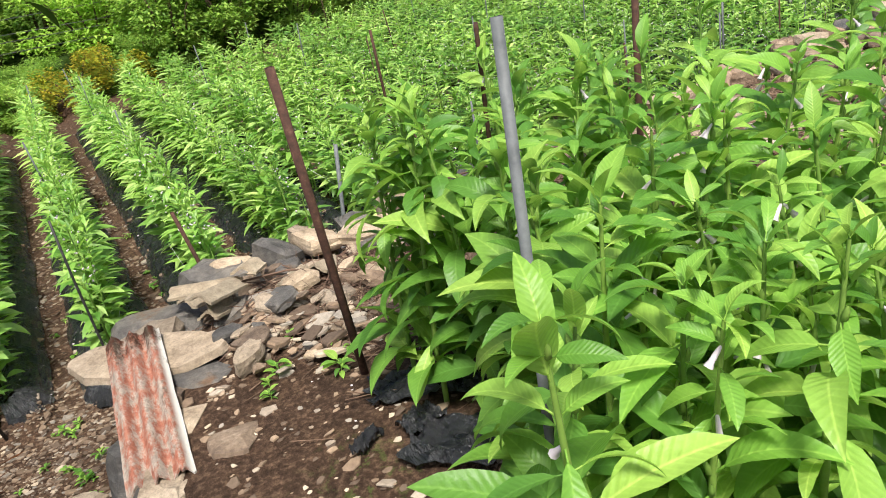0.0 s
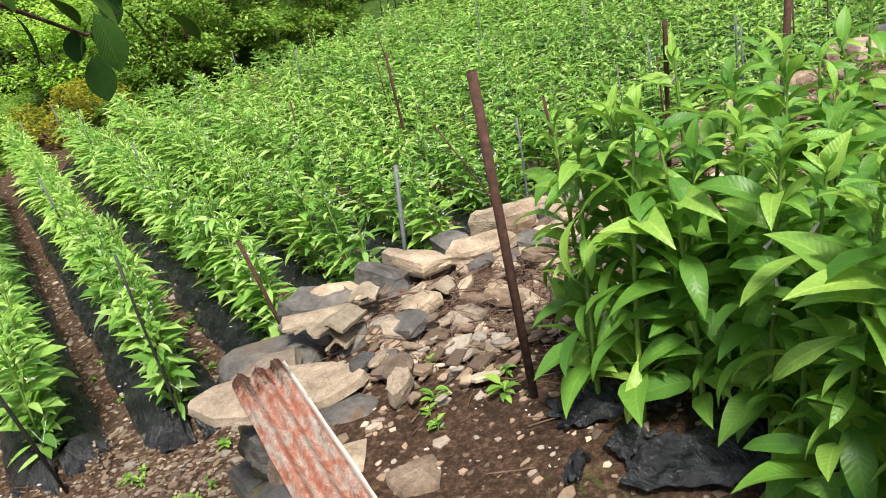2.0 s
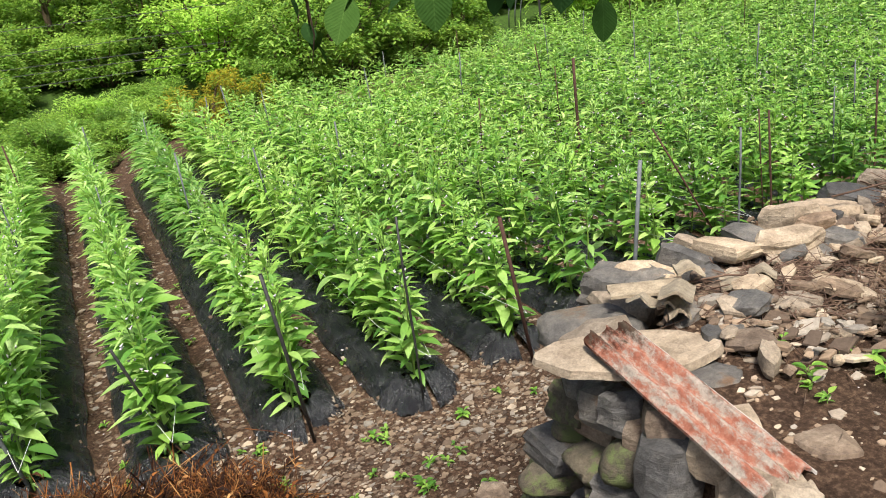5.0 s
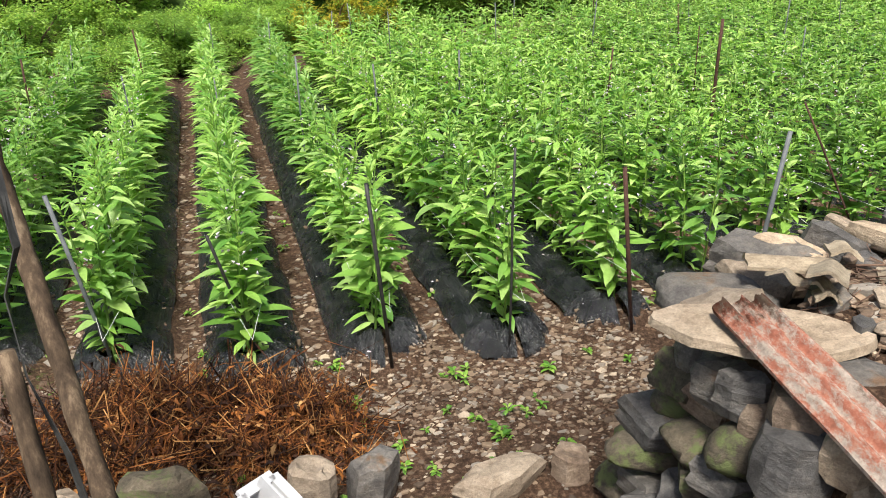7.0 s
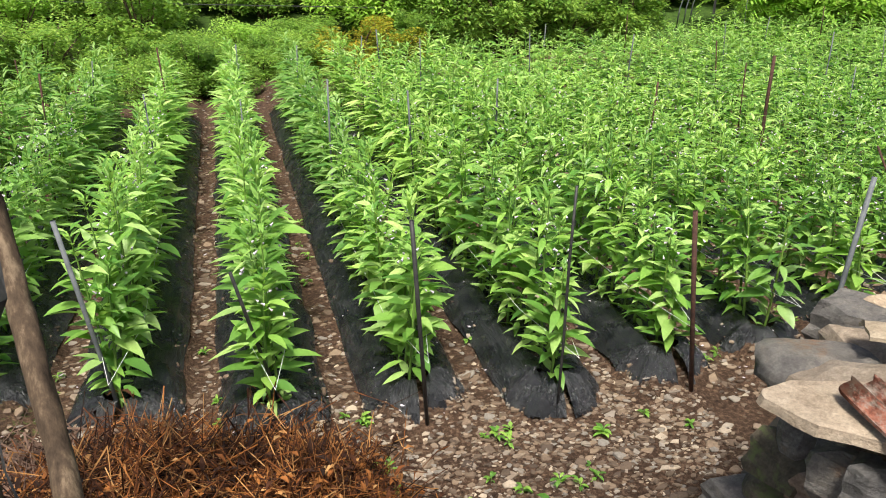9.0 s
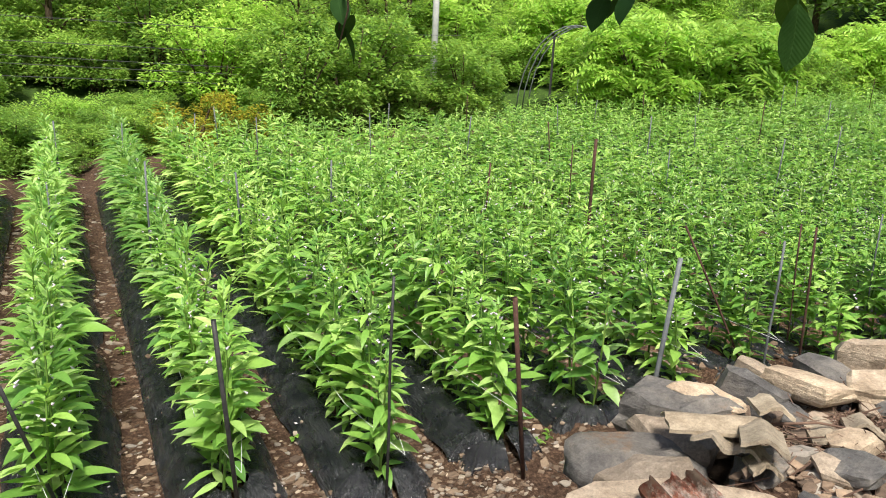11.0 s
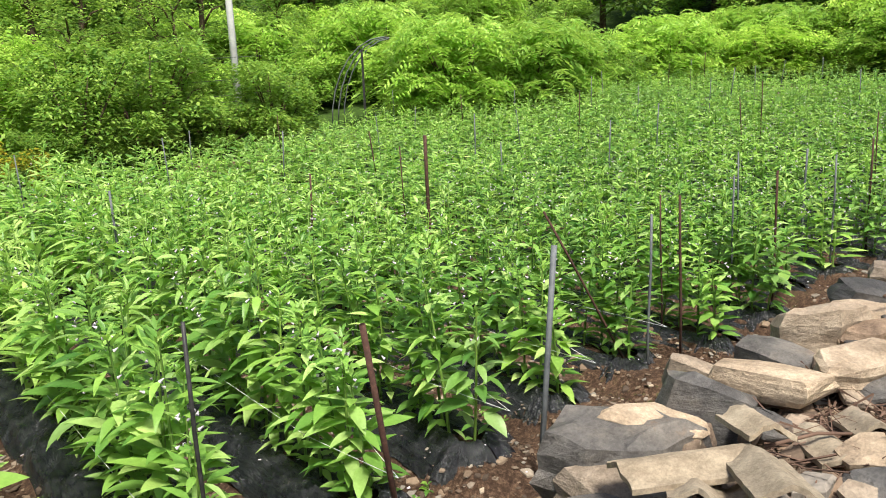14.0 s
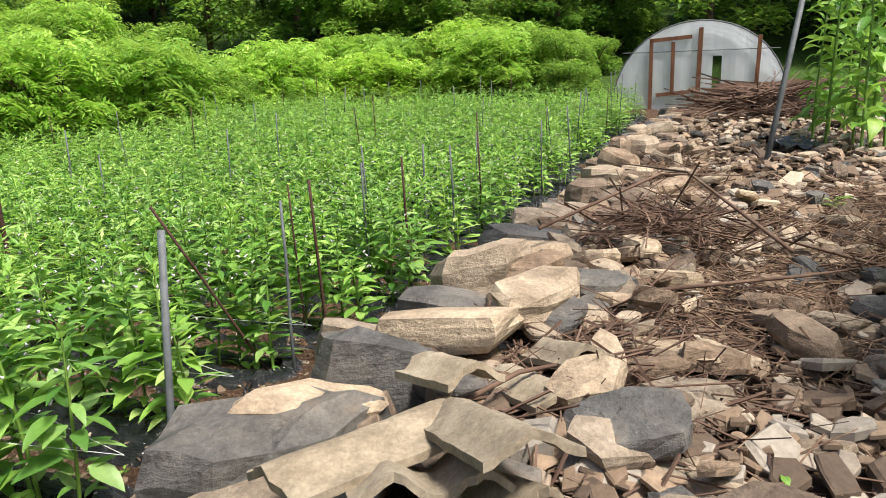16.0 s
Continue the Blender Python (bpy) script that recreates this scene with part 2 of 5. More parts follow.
M_STRAND = strand_material()
M_GRASS = plain("matted_dry_grass", [(0.3, (0.06, 0.036, 0.024)), (0.5, (0.16, 0.10, 0.066)), (0.75, (0.36, 0.26, 0.17))], 14, 0.9)
M_PALEWOOD = plain("pale_dry_stalk", [(0.3, (0.30, 0.22, 0.13)), (0.7, (0.5, 0.4, 0.27))], 12, 0.85)
M_DOORWOOD = plain("stained_wood", [(0.3, (0.09, 0.035, 0.018)), (0.7, (0.22, 0.10, 0.05))], 8, 0.8, 0.3, 0, (1, 1, 0.2))
M_CONCRETE = plain("pale_concrete", [(0.3, (0.42, 0.42, 0.40)), (0.7, (0.6, 0.6, 0.57))], 5, 0.9)
M_WHITE = plain("white_plastic", [(0.3, (0.38, 0.385, 0.39)), (0.7, (0.52, 0.525, 0.53))], 5, 0.6)
M_PETAL = plain("pale_petals", [(0.3, (0.5, 0.43, 0.48)), (0.7, (0.66, 0.6, 0.63))], 30, 0.7)
M_WIRE = plain("wire", [(0.3, (0.05, 0.05, 0.05)), (0.7, (0.1, 0.1, 0.1))], 5, 0.6)


def sheet_material():
    """Fibre-cement with red paint worn to pale patches, mould at one end, one pale raw edge."""
    m, nt, b = material("painted_corrugated_sheet", 0.92, 0.15)
    v = coords(nt, (1, 1, 1), False)
    vs = coords(nt, (2.2, 0.8, 1.0), False)
    paint = ramp(nt, noise_tex(nt, v, 30.0, 6.0, 0.7), [(0.3, (0.17, 0.065, 0.042)), (0.5, (0.28, 0.105, 0.068)), (0.7, (0.36, 0.19, 0.13))])
    worn = ramp(nt, noise_tex(nt, vs, 11.0, 10.0, 0.8), [(0.46, (0, 0, 0)), (0.56, (1, 1, 1))])
    raw = ramp(nt, noise_tex(nt, v, 50.0, 5.0, 0.7), [(0.3, (0.20, 0.16, 0.13)), (0.7, (0.40, 0.34, 0.28))])
    col = mix(nt, paint, raw, worn)
    sep = nt.nodes.new("ShaderNodeSeparateXYZ")
    nt.links.new(nt.nodes.new("ShaderNodeTexCoord").outputs["Object"], sep.inputs[0])
    edge = node(nt, "ShaderNodeMapRange")
    for i, val in ((1, 0.088), (2, 0.1)):
        edge.inputs[i].default_value = val
    nt.links.new(sep.outputs[0], edge.inputs[0])
    col = mix(nt, col, (0.55, 0.52, 0.47), edge.outputs[0])
    end = node(nt, "ShaderNodeMapRange")
    for i, val in ((1, 0.2), (2, 0.5)):
        end.inputs[i].default_value = val
    nt.links.new(sep.outputs[1], end.inputs[0])
    mould = nt.nodes.new("ShaderNodeMath")
    mould.operation = "MULTIPLY_ADD"
    nt.links.new(end.outputs[0], mould.inputs[0])
    mould.inputs[1].default_value = 0.24
    nt.links.new(noise_tex(nt, vs, 9.0, 8.0, 0.75), mould.inputs[2])
    grime = ramp(nt, mould.outputs[0], [(0.58, (1, 1, 1)), (0.72, (0.22, 0.19, 0.16))])
    nt.links.new(mix(nt, col, grime, 1.0, "MULTIPLY"), b.inputs["Base Color"])
    bump(nt, b, noise_tex(nt, v, 60.0, 5.0), 0.6, 0.005)
    return m


M_SHEET = sheet_material()


def film_material():
    m, nt, b = material("greenhouse_film", 0.28, 0.5)
    b.inputs["Base Color"].default_value = (0.72, 0.75, 0.77, 1)
    tr = nt.nodes.new("ShaderNodeBsdfTransparent")
    tl = nt.nodes.new("ShaderNodeBsdfTranslucent")
    tl.inputs[0].default_value = (0.75, 0.78, 0.8, 1)
    a, c = nt.nodes.new("ShaderNodeMixShader"), nt.nodes.new("ShaderNodeMixShader")
    a.inputs[0].default_value = 0.5
    nt.links.new(b.outputs[0], a.inputs[1])
    nt.links.new(tl.outputs[0], a.inputs[2])
    f = ramp(nt, noise_tex(nt, coords(nt, (1, 1, 0.4)), 1.6, 4.0), [(0.3, (0.08, 0.08, 0.08)), (0.7, (0.3, 0.3, 0.3))])
    nt.links.new(f, c.inputs[0])
    nt.links.new(a.outputs[0], c.inputs[1])
    nt.links.new(tr.outputs[0], c.inputs[2])
    nt.links.new(c.outputs[0], nt.nodes["Material Output"].inputs[0])
    bump(nt, b, noise_tex(nt, coords(nt), 5.0, 4.0), 0.4, 0.03)
    return m


M_FILM = film_material()


# ---- building helpers ----
class Shape:
    """Vertices and faces gathered before they become one mesh."""

    def __init__(self):
        self.v, self.f = [], []

    def add(self, verts, faces):
        k = len(self.v)
        self.v.extend(verts)
        self.f.extend(tuple(i + k for i in f) for f in faces)
        return self

    def mesh(self, name, mat, smooth=False):
        me = bpy.data.meshes.new(name)
        me.from_pydata([tuple(p) for p in self.v], [], self.f)
        me.materials.append(mat)
        if smooth:
            me.shade_smooth()
        me.update()
        return me


def thing(name, mesh=None, m=None, label="", category="", group="", kind=""):
    ob = new(name, mesh)
    if m is not None:
        ob.matrix_basis = m
    return tagged(ob, label, category, group, kind)


def part(name, mesh, parent, m=None, label="", kind=""):
    ob = new(name, mesh)
    ob.parent = parent
    if m is not None:
        ob.matrix_basis = m
    return tagged(ob, label, "", "", kind)


def tube(shape, points, radii, sides=6, caps=True):
    """A round bar through points, tapering through radii."""
    pts = [Vector(p) for p in points]
    rings = []
    for i, p in enumerate(pts):
        d = (pts[min(i + 1, len(pts) - 1)] - pts[max(i - 1, 0)]).normalized()
        a = d.orthogonal().normalized() if not rings else (prev - d * prev.dot(d)).normalized()
        prev = a
        b = d.cross(a)
        r = radii[i] if isinstance(radii, (list, tuple)) else radii
        rings.append([p + (a * math.cos(2 * math.pi * k / sides) + b * math.sin(2 * math.pi * k / sides)) * r for k in range(sides)])
    verts = [q for ring in rings for q in ring]
    faces = []
    for i in range(len(pts) - 1):
        for k in range(sides):
            faces.append((i * sides + k, i * sides + (k + 1) % sides, (i + 1) * sides + (k + 1) % sides, (i + 1) * sides + k))
    if caps:
        faces.append(tuple(range(sides - 1, -1, -1)))
        faces.append(tuple((len(pts) - 1) * sides + k for k in range(sides)))
    return shape.add(verts, faces)


def bar(shape, a, b, w, h):
    """A squared board from a to b."""
    a, b = Vector(a), Vector(b)
    d = (b - a).normalized()
    s = d.cross(Vector((1, 0, 0)))
    if s.length < 0.1:
        s = d.cross(Vector((0, 1, 0)))
    s.normalize()
    u = s.cross(d)
    verts = [p + s * i * w / 2 + u * j * h / 2 for p in (a, b) for i, j in ((-1, -1), (1, -1), (1, 1), (-1, 1))]
    return shape.add(verts, [(0, 1, 2, 3), (7, 6, 5, 4), (0, 4, 5, 1), (1, 5, 6, 2), (2, 6, 7, 3), (3, 7, 4, 0)])


LANCE = (0.10, 0.62, 1.0, 0.92, 0.62, 0.0)
OVATE = (0.12, 0.85, 1.0, 0.78, 0.42, 0.0)


def leaf(shape, base, azimuth, rise, length, width, droop, outline=LANCE, petiole=0.18, fold=0.22, roll=0.0):
    """An arched, folded leaf blade on a short stalk."""
    n = len(outline)
    h = Vector((math.cos(azimuth), math.sin(azimuth), 0))
    side0 = Vector((-math.sin(azimuth), math.cos(azimuth), 0))
    p = Vector(base)
    verts, faces = [], []
    step = length / (n - 1)
    e = rise
    p = p + (h * math.cos(e) + Vector((0, 0, math.sin(e)))) * length * petiole
    for i, w in enumerate(outline):
        d = h * math.cos(e) + Vector((0, 0, math.sin(e)))
        up = -h * math.sin(e) + Vector((0, 0, math.cos(e)))
        side = side0 * math.cos(roll) + up * math.sin(roll)
        up = up * math.cos(roll) - side0 * math.sin(roll)
        half = w * width / 2
        if i == n - 1:
            verts.append(p)
        else:
            verts += [p + side * half + up * half * fold, p, p - side * half + up * half * fold]
        p = p + d * step
        e -= droop / (n - 1)
    for i in range(n - 2):
        a, b = i * 3, i * 3 + 3
        faces += [(a, a + 1, b + 1, b), (a + 1, a + 2, b + 2, b + 1)]
    a, t = (n - 2) * 3, (n - 1) * 3
    faces += [(a, a + 1, t), (a + 1, a + 2, t)]
    return shape.add(verts, faces)


def smoothstep(a, b, x):
    t = min(1.0, max(0.0, (x - a) / (b - a)))
    return t * t * (3 - 2 * t)


# ---- plan ----
ROW_PITCH = 0.775
ROW_X0 = -0.69            # the row that ends at the nearest grey stake
ROWS_LEFT, ROWS_RIGHT = 4, 27
TERRACE = 1.12


def row_x(i):
    return ROW_X0 + i * ROW_PITCH


def row_start(i):
    """Where a row of the crop ends towards the wall."""
    return (2.27, 2.27, 1.92, 1.67, 1.72, 1.57, 1.67, 1.77, 1.67, 1.87)[min(9, max(0, i + 4))] if i < 4 else 1.78 + 0.14 * math.sin(i * 1.7)


def row_far(i):
    """Where a row ends at the far side."""
    return min(16.7, 9.3 + 1.1 * smoothstep(-1.6, 0.4, row_x(i)) + 0.4 * max(0, row_x(i)))


def field_z(x, y):
    return 0.055 * max(0.0, x - 7.5) - 0.04 * smoothstep(0.5, 4, x)


def wall_line(x):
    """The outer edge of the terrace along the crop."""
    if x < 1.2:
        return -0.05 + 0.42 * smoothstep(0.0, 1.2, x)
    return 0.37 + 0.06 * math.sin(x * 1.3)


def ground_z(x, y):
    lower = field_z(x, y)
    # sloping path beside the wall's end, down from the terrace to the crop
    lower = max(lower, TERRACE * (1 - smoothstep(-2.7, 0.25, y)) if x > -6 else TERRACE * (1 - smoothstep(-2.7, 0.25, y)))
    if y > 15.0 + 0.25 * max(0, x):
        lower += 0.17 * (y - 15.0 - 0.25 * max(0, x))
    lower += 0.18 * max(0.0, x - 24.0)
    inside = smoothstep(0.02, 0.2, x) * (1 - smoothstep(-0.12, 0.06, y - wall_line(x) + 0.05))
    top = TERRACE + 0.02 * max(0.0, x - 2) + 0.04 * noise.noise((x * 1.1, y * 1.1, 0)) + 0.05 * max(0.0, min(4.0, -y - 2.4)) * 0.3
    top = max(top, lower)
    z = lower + (top - lower) * inside
    # beds and furrows
    if 1.4 < y < 17 and x > ROW_X0 - 4.6 * ROW_PITCH:
        k = (x - ROW_X0) / ROW_PITCH
        d = abs(k - round(k))
        z += 0.11 * (1 - smoothstep(0.22, 0.42, d)) * smoothstep(1.5, 1.9, y)
    z += 0.018 * noise.noise((x * 4, y * 4, 3)) + 0.009 * noise.noise((x * 13, y * 13, 5))
    return z


def axis(near_a, near_b, fine, far_a, far_b):
    xs = list(np.arange(near_a, near_b, fine))
    step, p = fine, near_a
    while p > far_a:
        step *= 1.25
        p -= step
        xs.insert(0, p)
    step, p = fine, xs[-1]
    while p < far_b:
        step *= 1.25
        p += step
        xs.append(p)
    return xs


def build_ground():
    xs, ys = axis(-4.5, 9.0, 0.07, -400, 400), axis(-3.6, 3.2, 0.07, -400, 400)
    s = Shape()
    s.v = [(x, y, ground_z(x, y) if abs(x) < 60 and -30 < y < 70 else ground_z(max(-60, min(60, x)), max(-30, min(70, y)))) for y in ys for x in xs]
    nx = len(xs)
    s.f = [(j * nx + i, j * nx + i + 1, (j + 1) * nx + i + 1, (j + 1) * nx + i) for j in range(len(ys) - 1) for i in range(nx - 1)]
    thing("ground", s.mesh("ground", M_SOIL, True), None, "stony brown soil of a small terraced field", "ground", "", "structure")


build_ground()


# ---- black mulch film along the beds ----
def mulch_mesh(name, y_from, y_to, seed):
    """Film over one bed along y; the near end is tucked down and pleated."""
    s = Shape()
    cols = 33
    steps = [y_from]
    while steps[-1] < y_to:
        steps.append(min(y_to, steps[-1] + (0.03 if steps[-1] < 0.7 else 0.07 if steps[-1] < 4 else 0.5)))
    for y in steps:
        tuck = smoothstep(0.0, 0.28, y)
        for i in range(cols):
            q = i / (cols - 1) * 2 - 1
            wide = (0.30 + 0.04 * noise.noise((y * 1.7, seed, 0))) * (0.8 + 0.2 * tuck)
            z = 0.15 * (1 - abs(q) ** 3.0) * tuck + 0.02
            pleat = noise.noise((q * 13 + seed, y * 2.5, 1))
            z += (0.05 * (1 - tuck) + 0.022) * pleat + 0.03 * noise.noise((q * 2.5, y * 4, seed)) + 0.016 * noise.noise((q * 9 + y * 9, y * 14, seed))
            z -= 0.06 * math.exp(-(q / 0.16) ** 2) * tuck
            bow = 0.16 * (1 - q * q) * (1 - tuck)
            s.v.append((q * wide, y - bow + 0.02 * pleat * (1 - tuck), max(z, -0.012)))
    for j in range(len(steps) - 1):
        for i in range(cols - 1):
            a = j * cols + i
            s.f.append((a, a + 1, a + cols + 1, a + cols))
    return s.mesh(name, M_MULCH, True)


def end_mesh(seed):
    """The film's end: pleats fan out from the first plant, parted in the middle."""
    s = Shape()
    r = random.Random(seed)
    gap = r.uniform(0.0, 0.45)
    rings = 9
    for lo, hi in ((math.pi, 1.5 * math.pi - gap * 0.5), (1.5 * math.pi + gap * 0.5, 2 * math.pi)):
        n = 64
        k = len(s.v)
        for j in range(rings):
            t = j / (rings - 1)
            for q in range(n):
                a = lo + (hi - lo) * q / (n - 1)
                reach = 0.30 + 0.05 * noise.noise((math.cos(a) * 2, math.sin(a) * 2, seed))
                d = 0.10 + (reach - 0.10) * t
                pleat = noise.noise((a * 14, 0.7 * t, seed)) + 0.6 * noise.noise((a * 33, t, seed + 5))
                z = 0.165 * (1 - t ** 2.2) + 0.012 + 0.034 * pleat * (0.3 + t * 0.7) + 0.02 * noise.noise((a * 3, t * 3, seed))
                s.v.append((d * math.cos(a), 0.42 + d * math.sin(a) * (1.0 + 0.06 * pleat * t), max(z, -0.01)))
        for j in range(rings - 1):
            for q in range(n - 1):
                a = k + j * n + q
                s.f.append((a, a + 1, a + n + 1, a + n))
    return s.mesh("gathered_end", M_MULCH, True)


for i in range(-ROWS_LEFT, ROWS_RIGHT):
    x, y0 = row_x(i), row_start(i) - 0.14
    ob = thing("mulch_film", mulch_mesh("mulch_film", 0.42, row_far(i) - y0, i + 40), pose(x, y0, field_z(x, 3) + 0.01), "wrinkled black plastic mulch film over a planted bed", "mulch film", "films over the beds")
    part("gathered_end", end_mesh(i + 40), ob, None, "pleated shiny film end tucked into soil")


# ---- the crop ----
def crop_shapes(rng, height, leaves_scale=1.0, detail=True, top_flowers=False):
    """Stem and leaves of one upright plant."""
    stem, leaves = Shape(), Shape()
    lean = (rng.uniform(-0.06, 0.06), rng.uniform(-0.06, 0.06))

    def axis_at(t):
        return Vector((lean[0] * t * t * height, lean[1] * t * t * height, t * height))

    tube(stem, [axis_at(t) for t in (-0.05, 0.3, 0.65, 0.97)], [0.009, 0.008, 0.006, 0.003], 5, False)
    nodes = 24 if detail else 17
    az = rng.uniform(0, 6.28)
    for k in range(nodes):
        t = 0.10 + 0.88 * (k / (nodes - 1)) ** 0.9
        az += math.pi / 2 + rng.uniform(-0.35, 0.35)
        pair = 2 if k < nodes - 3 else 3
        size = (0.112 + 0.06 * math.sin(math.pi * min(1, t * 0.95 + 0.12))) * (1 - 0.45 * max(0, t - 0.75) / 0.25) * leaves_scale
        size *= 0.78 + 0.22 * smoothstep(0.15, 0.4, t)
        for side in range(pair):
            a = az + side * 2 * math.pi / pair + rng.uniform(-0.4, 0.4)
            L = size * rng.uniform(0.8, 1.25)
            rise = rng.uniform(-0.25, 0.8) + (0.45 if t > 0.85 else 0.0)
            leaf(leaves, axis_at(t), a, rise, L, L * (rng.uniform(0.3, 0.44) if t < 0.6 else rng.uniform(0.24, 0.36)), rng.uniform(0.1, 1.1), OVATE if detail else (0.25, 1.0, 0.62, 0.0), rng.uniform(0.15, 0.35), 0.3, rng.uniform(-0.35, 0.35))
    return stem, leaves


def crop_library(count, detail):
    lib = []
    for k in range(count):
        rng = random.Random(100 + k + (50 if detail else 0))
        lib.append(crop_shapes(rng, 1.0, 1.0, detail))
    return lib


near_library = [(st.mesh("stem", M_STEM, True), lv.mesh("leaves", M_CROP, True)) for st, lv in crop_library(12, True)]
far_library = []
for st, lv in crop_library(10, False):
    both = Shape().add(st.v, st.f).add(lv.v, lv.f)
    far_library.append((np.array([tuple(p) for p in both.v]), both.f))


def plant_height(x, y):
    return (1.04 - 0.22 * smoothstep(1.0, 3.5, x)) * (1 + 0.10 * noise.noise((x * 0.7, y * 0.8, 9)))


rng = random.Random(7)
near_count = 0
for i in range(-ROWS_LEFT, ROWS_RIGHT):
    rest_v, rest_f = [], []
    y = row_start(i) + 0.24
    first = True
    while y < row_far(i):
        x = row_x(i) + rng.uniform(-0.05, 0.05)
        hgt = plant_height(x, y) * rng.uniform(0.86, 1.1) * (0.8 if first else 1.0)
        zrot = rng.uniform(0, 360)
        gz = field_z(x, y) + 0.1
        first = False
        near = (y < 3.9 and -3 < i < 9) and near_count < 290
        if near:
            st, lv = near_library[rng.randrange(12)]
            m = pose(x, y, gz - 0.02, rng.uniform(-5, 5), rng.uniform(-5, 5), zrot) @ Matrix.Diagonal((rng.uniform(0.95, 1.2), rng.uniform(0.95, 1.2), hgt, 1))
            plant = thing("sesame_plant", st, m, "leafy green sesame plant growing through black mulch film", "plant", "plants of the near beds")
            part("leaves", lv, plant)
            near_count += 1
        else:
            vs, fs = far_library[rng.randrange(10)]
            a = radians(zrot)
            w = rng.uniform(1.0, 1.25) if y < 6 else rng.uniform(1.2, 1.5)
            rot = np.array([[math.cos(a) * w, -math.sin(a) * w, 0], [math.sin(a) * w, math.cos(a) * w, 0], [0, 0, hgt]])
            k = len(rest_v)
            rest_v.extend((vs @ rot.T + np.array([x, y, gz - 0.02])).tolist())
            rest_f.extend(tuple(q + k for q in f) for f in fs)
        y += rng.uniform(0.11, 0.16) if y < 7 else rng.uniform(0.16, 0.22)
    s = Shape()
    s.v, s.f = rest_v, rest_f
    thing("sesame_row", s.mesh("sesame_row", M_CROP, True), None, "dense row of leafy green sesame plants", "crop row", "rows of the crop", "stuff")


# ---- flowers in the crop ----
def crop_flowers():
    r = random.Random(41)
    s = Shape()
    for _ in range(5200):
        i = r.randrange(-3, ROWS_RIGHT - 4)
        x, y = row_x(i) + r.uniform(-0.1, 0.1), row_start(i) + 0.15 + abs(r.gauss(0, 4.5))
        if y > row_far(i):
            continue
        z = field_z(x, y) + 0.1 + plant_height(x, y) * r.uniform(0.55, 0.93)
        a = r.uniform(0, 6.28)
        h = Vector((math.cos(a), math.sin(a), -0.7)).normalized()
        p = Vector((x, y, z))
        L = r.uniform(0.014, 0.026)
        tube(s, [p, p + h * L * 0.6, p + h * L], [0.002, 0.005, 0.008], 5, False)
    thing("sesame_flowers", s.mesh("sesame_flowers", M_PETAL, True), None, "small pale bell flowers hanging in the crop", "flowers", "", "stuff")


crop_flowers()


# ---- stakes ----
def stake(name, foot, top, radius, mat, label, hollow=False, ribs=False):
    foot, top = Vector(foot), Vector(top)
    d = top - foot
    s = Shape()
    L = d.length
    if ribs:
        n = int(L / 0.02)
        tube(s, [(0, 0, L * k / n) for k in range(n + 1)], [radius * (1.0 if k % 2 else 0.78) for k in range(n + 1)], 7)
    elif hollow:
        tube(s, [(0, 0, -0.1), (0, 0, L * 0.5), (0, 0, L), (0, 0, L), (0, 0, L - 0.03)], [radius, radius, radius, radius * 0.75, radius * 0.7], 12)
    else:
        tube(s, [(0, 0, -0.1), (0.004, 0.003, L * 0.35), (-0.003, 0.004, L * 0.7), (0, 0, L)], [radius, radius, radius, radius * 0.95], 8)
    ob = thing(name, s.mesh(name, mat, True), None, label, "stake", "stakes of the field")
    ob.matrix_basis = Matrix.Translation(foot) @ d.to_track_quat("Z", "Y").to_matrix().to_4x4()
    return ob


GREY, RUST, DARK = "weathered grey metal garden stake standing in the crop", "rusty brown steel stake standing beside the crop", "thin dark plant stake at the end of a row"
stake("garden_stake", (-0.69, 1.68, 0), (-0.81, 1.53, 1.26), 0.011, M_DARKROD, "dark metal stake leaning at the end of a row", True)
stake("garden_stake", (0.03, 1.62, 0), (0.03, 1.60, 1.34), 0.008, M_DARKROD, DARK)
stake("garden_stake", (0.88, 1.62, 0), (0.70, 1.58, 1.16), 0.013, M_RUST, RUST, True)
stake("garden_stake", (1.72, 1.60, 0), (1.90, 1.67, 1.23), 0.015, M_GREYPIPE, "grey metal stake leaning at the end of a row", True)
stake("garden_stake", (-2.25, 2.15, 0), (-2.40, 2.12, 1.19), 0.012, M_GREYPIPE, "grey metal stake leaning at the end of a row", True)
stake("garden_stake", (-1.42, 2.0, 0), (-1.62, 1.75, 1.0), 0.009, M_DARKROD, DARK)
stake("garden_stake", (3.76, 4.9, 0), (3.71, 4.86, 1.42), 0.018, M_RUST, RUST)
stake("garden_stake", (3.2, 2.1, 0), (2.75, 2.5, 1.15), 0.008, M_RUST, "thin leaning rusty rod among the plants")
stake("garden_stake", (3.62, 2.0, 0), (3.55, 2.02, 1.2), 0.009, M_RUST, RUST)
stake("garden_stake", (4.95, 2.0, 0), (4.9, 2.02, 1.2), 0.009, M_RUST, RUST)
stake("garden_stake", (6.92, 2.68, 0), (6.9, 2.68, 1.12), 0.012, M_GREYPIPE, GREY)
srng = random.Random(21)
